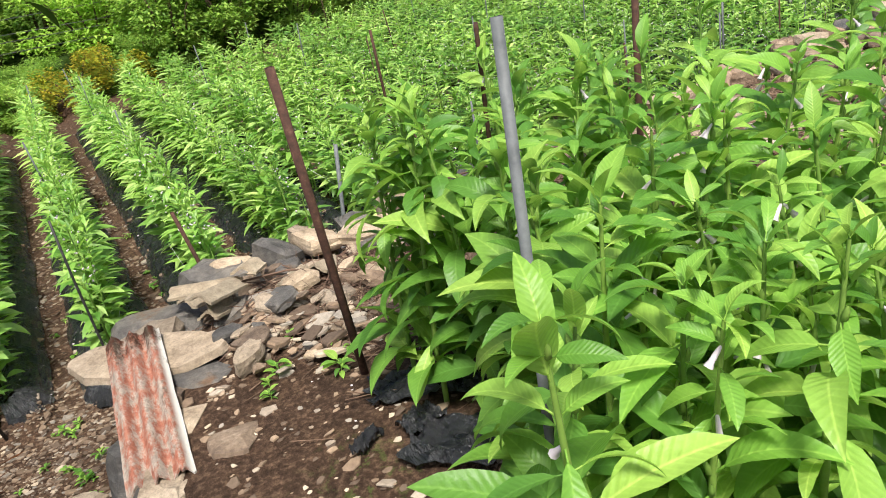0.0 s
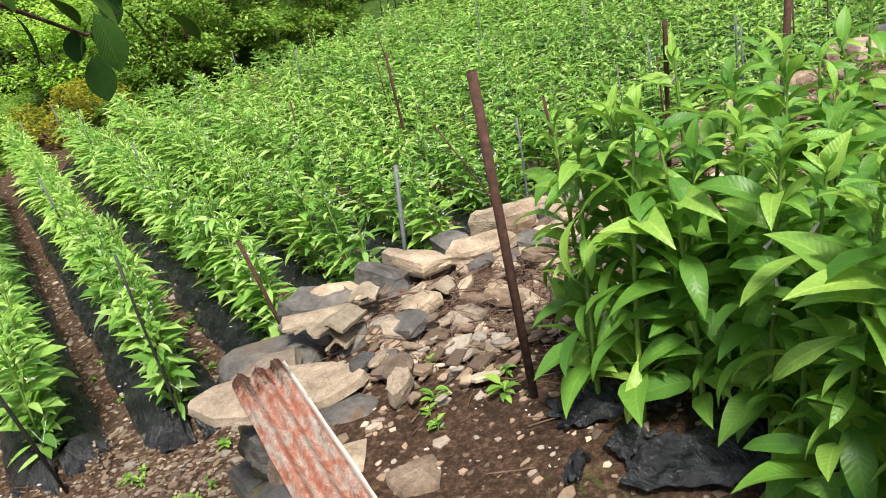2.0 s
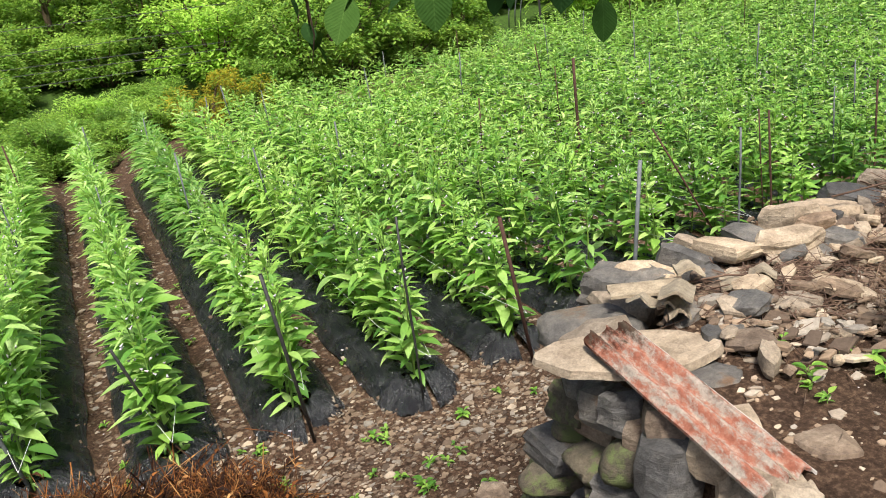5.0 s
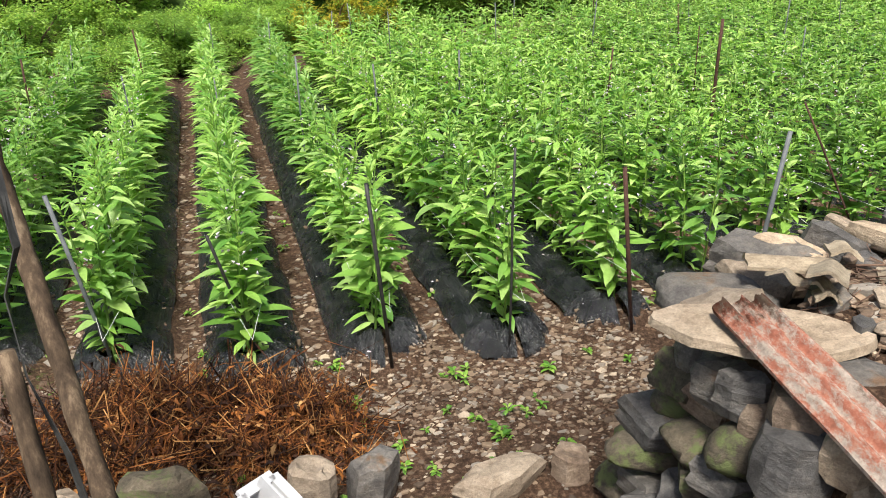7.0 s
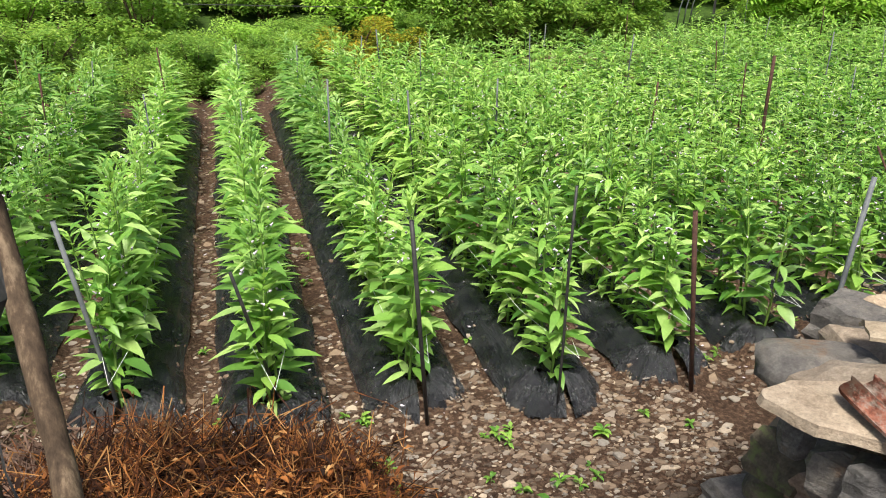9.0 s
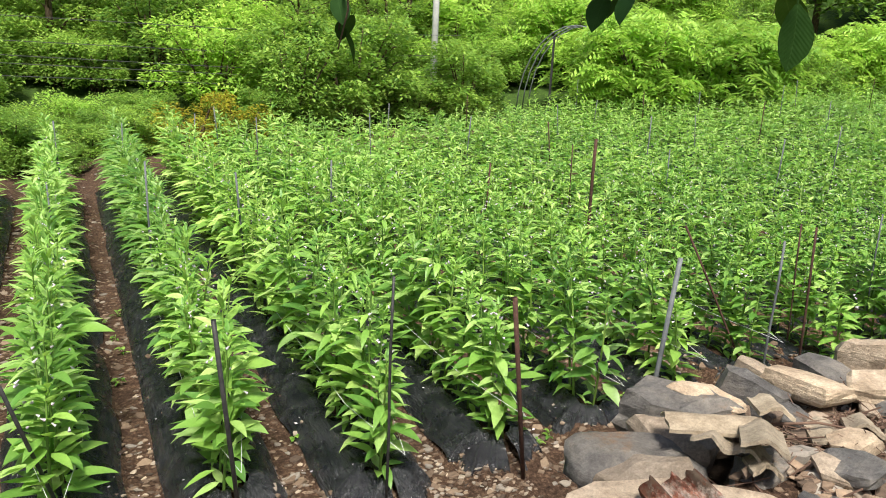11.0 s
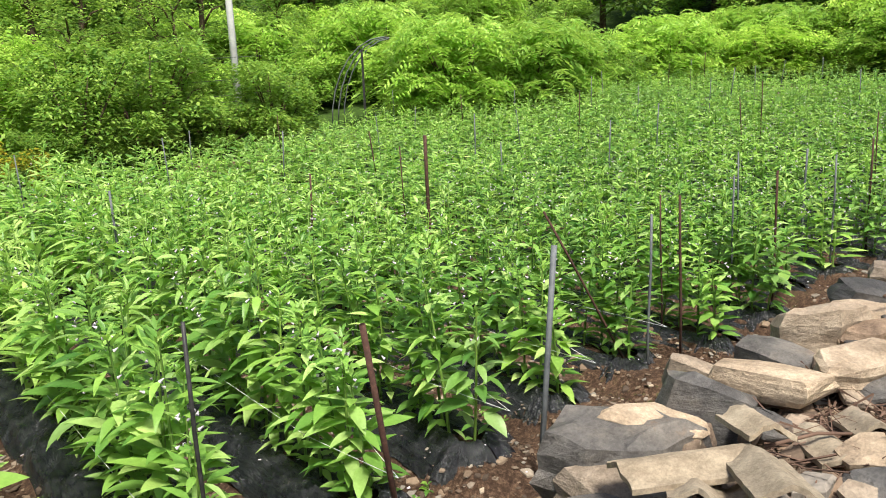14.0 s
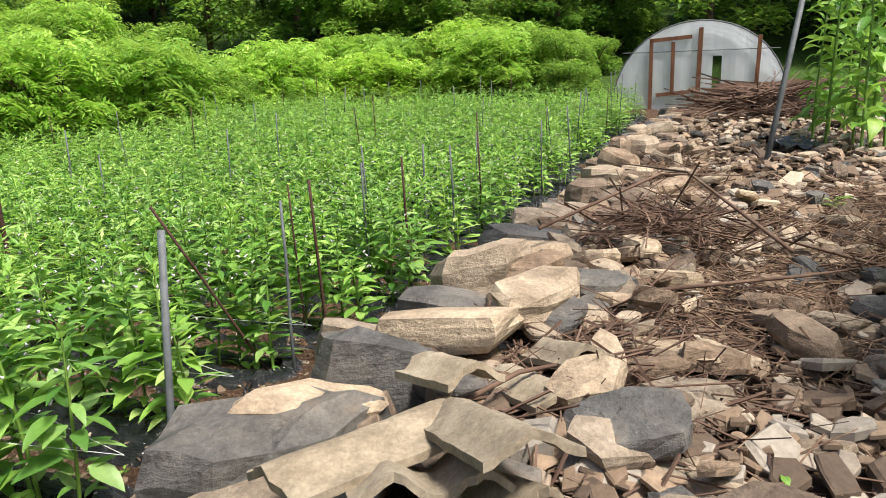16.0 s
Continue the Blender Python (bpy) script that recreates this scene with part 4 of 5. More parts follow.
def straw_heap(name, count, centre, spread, height, seed, mat, label, length=(0.15, 0.5), r0=0.003, flat=0.5, leafy=0.0):
    r = random.Random(seed)
    s = Shape()
    cx, cy = centre
    for _ in range(count):
        gx, gy = r.gauss(0, 0.42), r.gauss(0, 0.42)
        x, y = cx + gx * spread[0], cy + gy * spread[1]
        dome = math.exp(-(gx * gx + gy * gy) * 1.2)
        z = ground_z(x, y) + height * dome * r.random() ** 0.6
        a, e, L = r.uniform(0, 6.28), r.gauss(0, flat), r.uniform(*length)
        d = Vector((math.cos(a) * math.cos(e), math.sin(a) * math.cos(e), math.sin(e)))
        p = Vector((x, y, z)) - d * L / 2
        k = Vector((r.uniform(-1, 1), r.uniform(-1, 1), r.uniform(-0.5, 0.5))) * L * 0.12
        rad = r0 * r.uniform(0.5, 1.6)
        tube(s, [p, p + d * L * 0.5 + k, p + d * L], [rad, rad * 0.9, rad * 0.5], 3, False)
        if r.random() < leafy:
            leaf(s, p + d * L * r.random(), r.uniform(0, 6.28), r.uniform(-0.9, 0.6), r.uniform(0.04, 0.09), 0.025, 1.5, (0.2, 1.0, 0.6, 0.0), 0.1, 0.6)
    return thing(name, s.mesh(name, mat), None, label, "plant debris", "", "stuff")


straw_heap("dead_plant_heap", 3200, (-2.05, 1.35), (0.95, 0.5), 0.34, 1, M_STRAND, "heap of dried rust-brown pulled plants", (0.12, 0.55), 0.0026, 0.6, 0.3)
straw_heap("dead_plant_heap", 2200, (-1.35, 1.18), (0.42, 0.42), 0.30, 2, M_STRAND, "heap of dried rust-brown pulled plants", (0.1, 0.4), 0.002, 0.8, 0.5)
straw_heap("dead_plant_heap", 700, (-2.7, 1.5), (0.5, 0.5), 0.2, 3, M_DEADWOOD, "dark dried stalks at the edge of the heap", (0.2, 0.5), 0.004, 0.5)
straw_heap("brushwood", 330, (2.35, -0.1), (0.36, 0.32), 0.2, 4, M_DEADWOOD, "tangle of thin dead twigs on the stone wall", (0.15, 0.5), 0.0028, 0.35)
straw_heap("dry_grass", 900, (1.75, -0.42), (0.8, 0.4), 0.06, 5, M_GRASS, "matted dry brown grass among the stones", (0.08, 0.25), 0.002, 0.25)
straw_heap("dry_grass", 500, (2.4, -0.7), (0.8, 0.35), 0.05, 6, M_GRASS, "matted dry brown grass among the stones", (0.1, 0.3), 0.002, 0.25)
straw_heap("dry_grass", 700, (1.25, -0.1), (0.7, 0.4), 0.08, 7, M_DEADWOOD, "thin dead twigs caught between the stones", (0.1, 0.35), 0.0025, 0.3)
straw_heap("brushwood", 480, (8.9, -0.65), (0.9, 0.5), 0.32, 8, M_DEADWOOD, "pile of cut brown brushwood near the plastic tunnel", (0.8, 1.8), 0.008, 0.15)
straw_heap("dry_grass", 2400, (3.0, -1.0), (2.0, 0.75), 0.05, 11, M_GRASS, "matted dry brown grass over the terrace", (0.1, 0.3), 0.0022, 0.2)
straw_heap("dry_grass", 600, (4.0, 0.0), (1.6, 0.4), 0.07, 9, M_GRASS, "dry grass caught on the wall head", (0.1, 0.4), 0.0025, 0.3)
for a, b, c in (((1.75, -0.5, 1.3), (2.4, -0.2, 1.42), (3.2, 0.15, 1.36)), ((1.9, 0.2, 1.3), (2.5, -0.1, 1.4), (3.3, -0.4, 1.3)), ((0.7, 0.12, 1.2), (0.95, 0.0, 1.22), (1.3, -0.25, 1.18)), ((2.1, -0.9, 1.16), (2.3, -0.5, 1.22), (2.7, -0.1, 1.3)), ((1.55, -0.15, 1.22), (1.9, -0.55, 1.2), (2.3, -0.9, 1.17))):
    long_twigs = Shape()
    tube(long_twigs, [a, b, c], [0.006, 0.005, 0.002], 5)
    thing("dead_branch", long_twigs.mesh("dead_branch", M_DEADWOOD, True), None, "long dry twig lying over the rubble", "twig", "long twigs")


# ---- torn mulch scraps on the terrace ----
def scrap(seed, L, W):
    r = random.Random(seed)
    s = Shape()
    n, m = 22, 14
    for j in range(m):
        for i in range(n):
            u, v = i / (n - 1) - 0.5, j / (m - 1) - 0.5
            rag = 1 + 0.25 * noise.noise((u * 5, v * 5, seed))
            s.v.append((u * L * rag, v * W * rag, 0.02 + 0.035 * noise.noise((u * 12, v * 5, seed)) + 0.015 * noise.noise((u * 30, v * 10, seed)) + 0.03 * (0.25 - u * u)))
    s.f = [(j * n + i, j * n + i + 1, (j + 1) * n + i + 1, (j + 1) * n + i) for j in range(m - 1) for i in range(n - 1)]
    return s.mesh("mulch_scrap", M_MULCH, True)


for x, y, yaw, L, W, k in [(1.05, -1.18, -25, 0.4, 0.16, 1), (1.02, -1.55, -40, 0.42, 0.24, 2), (0.93, -1.36, 10, 0.14, 0.1, 3), (0.75, -1.32, 30, 0.12, 0.05, 4), (1.5, -1.5, 0, 0.6, 0.3, 5), (1.9, -1.2, 20, 0.7, 0.3, 6), (5.9, -0.75, 10, 0.9, 0.3, 7), (1.35, -2.05, -30, 0.5, 0.3, 8), (2.2, -1.9, 0, 0.9, 0.5, 9)]:
    thing("mulch_scrap", scrap(k, L, W), pose(x, y, ground_z(x, y) + 0.012, 0, 0, yaw), "torn crumpled scrap of black mulch film on soil", "plastic film", "film scraps")


# ---- tall flowering plants on the terrace ----
def blade_mesh(seed, outline, wide):
    r = random.Random(seed)
    s = Shape()
    fine = []
    for a, b in zip(outline, outline[1:]):
        fine += [a, (a + b) / 2]
    fine.append(outline[-1])
    fine[1] = max(fine[1], outline[1] * 0.75)
    leaf(s, (0, 0, 0), 0, 0.25, 1.0, wide, r.uniform(0.7, 1.5), tuple(fine), 0.16, r.uniform(0.15, 0.4), 0)
    tube(s, [(0, 0, 0), (0.16, 0, 0.045)], 0.012, 5, False)
    me = s.mesh("leaf", M_CROP_NEAR, True)
    return me


narrow_blades = [blade_mesh(k, OVATE if k > 1 else LANCE, 0.24 + 0.045 * k) for k in range(4)]
broad_blades = [blade_mesh(10 + k, (0.15, 0.9, 1.0, 0.72, 0.36, 0.0), 0.46) for k in range(4)]


def flower_mesh():
    s = Shape()
    tube(s, [(0, 0, 0), (0.008, 0, -0.008), (0.02, 0, -0.022), (0.026, 0, -0.03)], [0.002, 0.004, 0.005, 0.008], 7, False)
    return s.mesh("flower", M_PETAL, True)


def pod_mesh():
    s = Shape()
    tube(s, [(0, 0, 0), (0.006, 0, 0.006), (0.009, 0, 0.02), (0.01, 0, 0.03)], [0.002, 0.006, 0.005, 0.001], 6, False)
    return s.mesh("seed_pod", M_STEM, True)


FLOWER, POD = flower_mesh(), pod_mesh()


def tall_plant(x, y, h, seed):
    r = random.Random(seed)
    s = Shape()
    lx, ly = r.uniform(-0.08, 0.08), r.uniform(-0.08, 0.08)

    def at(t):
        return Vector((lx * t * t, ly * t * t, t * h))

    tube(s, [at(t) for t in (-0.04, 0.25, 0.5, 0.75, 0.98)], [0.0105, 0.0095, 0.008, 0.006, 0.003], 8, False)
    plant = thing("flowering_sesame_plant", s.mesh("stem", M_STEM, True), pose(x, y, ground_z(x, y)), "tall green sesame plant with pale flowers on the terrace", "plant", "tall plants on the terrace")
    n = 22
    az = r.uniform(0, 6.28)
    for k in range(n):
        t = 0.14 + 0.84 * k / (n - 1)
        az += math.pi / 2 + r.uniform(-0.3, 0.3)
        for side in range(2 if k < n - 2 else 3):
            low = t < 0.4
            L = r.uniform(0.11, 0.24) * (1.0 if t < 0.75 else 1.0 - (t - 0.75) * 2.2)
            a = math.degrees(az) + side * (180 if k < n - 2 else 120) + r.uniform(-20, 20)
            me = (broad_blades if t < 0.24 or r.random() < 0.1 else narrow_blades)[r.randrange(4)]
            part("leaf", me, plant, Matrix.Translation(at(t)) @ pose(0, 0, 0, r.uniform(-35, 35), -r.uniform(-35, 45) - (30 if t > 0.88 else 0), a) @ Matrix.Diagonal((L, L, L, 1)))
            if 0.5 < t < 0.95 and r.random() < 0.4:
                bloom = r.random() < 0.2
                part("flower" if bloom else "seed_pod", FLOWER if bloom else POD, plant, Matrix.Translation(at(t)) @ pose(0, 0, 0, 0, 0, a + 40))
    return plant


tr_ = random.Random(33)
spots = [(1.04, -1.12), (1.14, -1.0), (1.06, -1.3), (1.36, -1.22), (1.55, -1.12), (1.18, -1.22), (1.24, -1.12), (1.26, -1.34), (1.16, -1.46), (1.2, -1.66), (1.12, -1.8), (1.0, -1.98), (1.32, -1.5), (1.4, -1.75), (1.42, -1.95), (1.2, -2.45), (1.42, -2.62), (1.6, -2.05), (1.75, -2.42), (1.9, -1.7), (1.7, -1.5), (2.15, -2.2), (2.4, -1.9), (2.5, -2.4), (1.42, -1.42), (1.7, -1.3), (1.32, -1.62), (1.6, -1.6), (1.28, -1.88), (1.5, -2.0), (1.75, -1.8), (0.74, -2.42), (0.66, -2.62), (0.95, -2.3), (0.9, -2.58), (1.05, -2.1), (1.42, -2.2), (1.65, -2.3), (1.2, -2.15), (1.95, -1.5), (2.0, -2.0), (1.9, -1.15), (2.2, -1.7), (1.35, -2.5), (1.7, -2.6), (2.3, -2.3), (2.3, -1.3), (2.7, -1.6), (2.7, -2.1), (3.0, -1.4), (3.3, -1.8), (1.15, -1.95), (1.25, -2.3), (1.1, -2.28), (1.02, -2.42), (1.3, -2.7), (1.08, -2.66), (1.5, -2.35), (1.85, -2.2), (1.55, -1.8), (1.8, -1.98), (1.45, -1.25), (1.6, -1.42), (2.1, -1.85), (2.0, -2.5)]
for k, (x, y) in enumerate(spots):
    tall_plant(x, y, tr_.uniform(0.86, 1.05) * (1.1 if (y < -2.05 and x < 1.15) or x > 1.5 else 1.0), 300 + k)
for k, (x, y) in enumerate([(5.75, -0.95), (5.95, -1.15), (6.2, -0.9), (6.3, -1.3), (6.6, -1.05), (5.6, -1.3), (6.9, -1.2), (5.9, -1.5), (5.48, -1.2), (5.3, -1.12)]):
    tall_plant(x, y, tr_.uniform(1.2, 1.4), 400 + k)


def weed(x, y, size, seed):
    r = random.Random(seed)
    s = tube(Shape(), [(0, 0, -0.01), (0.003, 0, size * 0.5), (0, 0.004, size * 0.9)], [0.002, 0.0018, 0.001], 4, False)
    ob = thing("weed", s.mesh("stem", M_STEM, True), pose(x, y, ground_z(x, y)), "small green weed sprouting from stony soil", "weed", "small weeds")
    for k in range(r.randrange(7, 12)):
        L = size * r.uniform(0.6, 1.2)
        part("leaf", narrow_blades[r.randrange(4)], ob, pose(0, 0, size * r.uniform(0.1, 0.9), 0, -r.uniform(0, 30), r.uniform(0, 360)) @ Matrix.Diagonal((L, L * 1.4, L, 1)))


wd = random.Random(8)
for x, y in [(0.95, -0.72), (0.86, -0.82), (0.6, -0.72), (0.66, -0.66), (0.78, -0.45), (0.9, -0.62), (3.2, -0.75), (0.58, -0.8), (-0.3, 0.9), (0.0, 0.75), (-0.4, 0.7), (-0.1, 1.05), (-0.5, 1.2), (0.2, 1.4), (-1.1, 1.9), (-1.0, 1.8), (-0.7, 0.75), (-0.6, 0.62), (-1.75, 1.95), (-1.45, 1.8), (0.5, 1.5), (0.7, 1.35), (-2.4, 2.2)]:
    weed(x, y, wd.uniform(0.03, 0.065), int(1000 * abs(x + y)))
for k in range(32):
    x, y = wd.triangular(-2.6, 0.5, -0.3), wd.uniform(0.62, 1.55)
    weed(x, y, wd.uniform(0.025, 0.06), 5000 + k)
for k in range(45):
    i = wd.randrange(-4, 4)
    weed(row_x(i) + ROW_PITCH / 2 + wd.uniform(-0.1, 0.1), 1.8 + abs(wd.gauss(0, 2.5)), wd.uniform(0.03, 0.06), 2000 + k)


# ---- twine along the rows ----
for i in range(-4, 6):
    x, y = row_x(i), row_start(i)
    for zz in (0.42,):
        s = Shape()
        for sx in (-0.12, 0.12):
            tube(s, [(x, y - 0.05, zz), (x + sx, y + 0.5, zz + 0.03), (x + sx, y + 2.2, zz + 0.02)], 0.0014, 4)
        thing("twine", s.mesh("twine", M_TWINE), None, "thin white twine tied along a row of plants", "twine", "support strings")
for a, b in (((0.82, -2.29, 1.5), (1.9, -3.2, 1.35)),):
    s = tube(Shape(), [a, ((a[0] + b[0]) / 2, (a[1] + b[1]) / 2, (a[2] + b[2]) / 2 - 0.03), b], 0.0012, 4)
    thing("twine", s.mesh("twine", M_TWINE), None, "thin white twine between terrace stakes", "twine", "support strings")
s = tube(Shape(), [(5.2, -0.7, 2.2), (4.0, -1.1, 2.3), (2.3, -1.6, 2.42)], 0.006, 5)
thing("twine", s.mesh("twine", M_GREENTWINE), None, "pale green twine tied to a leaning pipe", "twine", "support strings")


# ---- the leaning trunk and the branch overhead ----
def trunk_tree():
    s = Shape()
    line = [(-1.88, -0.2, 0.05), (-1.93, -0.1, 0.6), (-1.99, 0.03, 1.0), (-2.06, 0.2, 1.5), (-2.13, 0.4, 2.0), (-2.25, 0.5, 2.7), (-2.2, 0.2, 3.3)]
    fine, girth = [], []
    for k in range(len(line) - 1):
        for q in range(12):
            f = q / 12
            g = Vector(line[k]).lerp(Vector(line[k + 1]), f)
            fine.append(g + Vector(noise.noise_vector(g * 4)) * 0.012)
            girth.append((0.038 - 0.003 * (k + f)) * (1 + 0.16 * noise.noise(g * 14)))
    tube(s, fine, girth, 14)
    s.v = [v + Vector(noise.noise_vector(Vector(v) * 38)) * 0.007 for v in s.v]
    tree = thing("leaning_tree", s.mesh("trunk", M_BARK, True), None, "slender rough-barked tree leaning over the path", "tree")
    b = Shape()
    tube(b, [(-2.2, 0.2, 3.3), (-1.5, -0.3, 3.2), (-0.9, -0.1, 2.95), (-0.62, 0.45, 2.62), (-0.55, 0.72, 2.45)], [0.022, 0.016, 0.011, 0.006, 0.002], 7)
    tube(b, [(-0.62, 0.45, 2.62), (-0.6, 0.5, 2.5), (-0.62, 0.52, 2.4)], [0.004, 0.003, 0.002], 5)
    part("branch", b.mesh("branch", M_BARK, True), tree)
    c = Shape()
    tube(c, [(-1.5, -0.3, 3.2), (-0.8, -0.5, 3.05), (-0.3, -0.55, 2.8), (0.0, -0.4, 2.6), (0.2, 0.1, 2.62)], [0.014, 0.011, 0.008, 0.005, 0.003], 7)
    part("branch", c.mesh("branch", M_BARK, True), tree)
    lr = random.Random(4)
    blades = []
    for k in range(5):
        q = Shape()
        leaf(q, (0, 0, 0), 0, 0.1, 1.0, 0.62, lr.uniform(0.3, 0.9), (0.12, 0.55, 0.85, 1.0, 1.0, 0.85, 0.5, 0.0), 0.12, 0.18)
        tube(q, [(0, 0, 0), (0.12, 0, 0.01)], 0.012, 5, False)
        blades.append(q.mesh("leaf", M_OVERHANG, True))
    where = [(-0.53, 0.80, 2.48, 0.13), (-0.50, 0.72, 2.5, 0.1), (-0.6, 0.6, 2.55, 0.09), (-0.7, 0.4, 2.66, 0.08), (0.0, -0.40, 2.56, 0.13), (-0.43, -0.80, 2.74, 0.16), (-0.36, -0.7, 2.76, 0.16), (-0.5, -0.75, 2.78, 0.13), (0.06, 0.25, 2.6, 0.12), (0.12, 0.2, 2.62, 0.13), (0.2, 0.3, 2.62, 0.12), (0.3, -0.1, 2.6, 0.13)]
    for k in range(46):
        where.append((lr.uniform(-0.75, 0.1), lr.uniform(-0.75, -0.3), lr.uniform(2.66, 2.95), lr.uniform(0.09, 0.15)))
    for k in range(22):
        where.append((lr.uniform(0.1, 0.9), lr.uniform(-0.3, 0.4), lr.uniform(2.68, 2.9), lr.uniform(0.09, 0.14)))
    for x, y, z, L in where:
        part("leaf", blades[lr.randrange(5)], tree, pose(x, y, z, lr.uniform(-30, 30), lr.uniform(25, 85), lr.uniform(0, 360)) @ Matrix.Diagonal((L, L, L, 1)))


trunk_tree()


def second_trunk():
    s = Shape()
    pts = [Vector((-1.98, -0.62, 0.3)).lerp(Vector((-2.01, -0.36, 1.64)), k / 14) for k in range(15)]
    tube(s, [g + Vector(noise.noise_vector(g * 5)) * 0.01 for g in pts], [0.023 * (1 + 0.14 * noise.noise(g * 12)) for g in pts], 12)
    thing("broken_trunk", s.mesh("broken_trunk", M_BARK, True), None, "short bare brown trunk beside the leaning tree", "tree trunk")
    t = Shape()
    line = [Vector(q) for q in ((-2.07, 0.2, 2.1), (-2.01, -0.06, 1.97), (-1.99, -0.14, 1.80), (-2.03, -0.18, 1.70), (-2.01, -0.27, 1.52), (-1.94, -0.37, 1.34), (-1.9, -0.45, 1.05))]
    for k, q in enumerate(line):
        w = Vector((math.cos(k * 0.5), math.sin(k * 0.5), 0)) * 0.011
        u = Vector((-w.y, w.x, 0)) * 0.14
        t.v += [q - w - u, q + w - u, q + w + u, q - w + u]
    for k in range(len(line) - 1):
        for c in range(4):
            t.f.append((k * 4 + c, k * 4 + (c + 1) % 4, k * 4 + 4 + (c + 1) % 4, k * 4 + 4 + c))
    thing("rubber_strap", t.mesh("rubber_strap", M_DARKROD), None, "black rubber strap hanging from the leaning tree", "strap")


second_trunk()


# ---- vegetation of the slope behind ----
def crown_shape(r, lobes, leaves, size, leaf_len, pinnate=False):
    s = Shape()
    for k in range(leaves):
        cx, cy, cz, rad, squash = lobes[r.randrange(len(lobes))]
        d = Vector((r.gauss(0, 1), r.gauss(0, 1), r.gauss(0.25, 0.9))).normalized()
        depth = rad * (r.random() ** 0.35) * (1 + 0.25 * noise.noise((d * 2.3 + Vector((cx, cy, cz)))))
        p = Vector((cx + d.x * depth, cy + d.y * depth, cz + d.z * depth * squash))
        if p.z < 0.03:
            continue
        a = math.atan2(d.y, d.x) + r.uniform(-1.1, 1.1)
        if pinnate:
            L = leaf_len * r.uniform(2.6, 4.4)
            h = Vector((math.cos(a), math.sin(a), 0))
            side = Vector((-h.y, h.x, r.uniform(-0.5, 0.5))).normalized()
            e = r.uniform(0.2, 1.2)
            q = p.copy()
            for n in range(7):
                q = q + (h * math.cos(e) + Vector((0, 0, math.sin(e)))) * L / 7
                e -= 0.3
                w = leaf_len * (1.0 if n < 5 else 0.7) * r.uniform(0.8, 1.15)
                for sg in (-1, 1):
                    tip = q + side * sg * w + h * w * 0.35 - Vector((0, 0, w * r.uniform(0.1, 0.6)))
                    m = (q + tip) / 2
                    up = h * w * 0.19 + Vector((0, 0, w * r.uniform(-0.08, 0.12)))
                    s.add([q, m + up, tip, m - up], [(0, 1, 2, 3)])
        else:
            L = leaf_len * r.uniform(0.7, 1.4)
            e = r.uniform(-0.5, 0.6)
            f = Vector((math.cos(a) * math.cos(e), math.sin(a) * math.cos(e), math.sin(e)))
            side = Vector((-math.sin(a), math.cos(a), r.uniform(-0.6, 0.6))) * L * 0.24
            s.add([p, p + f * L * 0.45 + side, p + f * L - Vector((0, 0, L * 0.15)), p + f * L * 0.45 - side], [(0, 1, 2, 3)])
    return s


def vegetation(name, label, category, seed, height, width, leaves, leaf_len, mat, stems=5, pinnate=False, tall=False):
    r = random.Random(seed)
    base = thing(name, None, pose(0, 0, -50), label, category, "vegetation on the slope")
    s = Shape()
    lobes = []
    if tall:
        tube(s, [(0, 0, -0.3), (0.05, 0.02, height * 0.3), (-0.04, 0.05, height * 0.65), (0, 0, height * 0.95)], [height * 0.022, height * 0.018, height * 0.011, 0.01], 8)
        for k in range(16):
            t = 0.18 + 0.8 * k / 15
            a = k * 2.4 + r.uniform(-0.4, 0.4)
            reach = width / 2 * (1 - 0.6 * (t - 0.2)) * r.uniform(0.5, 0.95)
            tip = (math.cos(a) * reach, math.sin(a) * reach, height * t + 0.25)
            tube(s, [(0, 0, height * t - 0.2), (tip[0] * 0.5, tip[1] * 0.5, tip[2] - 0.08), tip], [0.035, 0.022, 0.008], 5)
            lobes.append((tip[0] * 0.8, tip[1] * 0.8, tip[2], width * r.uniform(0.15, 0.25), 0.6))
    else:
        for k in range(stems):
            a = k * 2.4 + r.uniform(-0.4, 0.4)
            reach = width * 0.33 * r.uniform(0.4, 1.1)
            top = height * r.uniform(0.5, 0.85)
            tip = (math.cos(a) * reach, math.sin(a) * reach, top)
            tube(s, [(math.cos(a) * 0.06, math.sin(a) * 0.06, -0.2), (tip[0] * 0.45, tip[1] * 0.45, top * 0.55), tip], [0.035, 0.022, 0.008], 5)
            rad = width * r.uniform(0.11, 0.2)
            lobes.append((tip[0], tip[1], max(top - rad * 0.3, rad * 0.5), rad, 0.75))
            lobes.append((tip[0] * 1.2, tip[1] * 1.2, top * 0.45, rad * 0.9, 0.9))
    part("trunk", s.mesh("trunk", M_BARK, True), base)
    part("crown", crown_shape(r, lobes, leaves, width, leaf_len, pinnate).mesh("crown", mat, True), base)
    return base


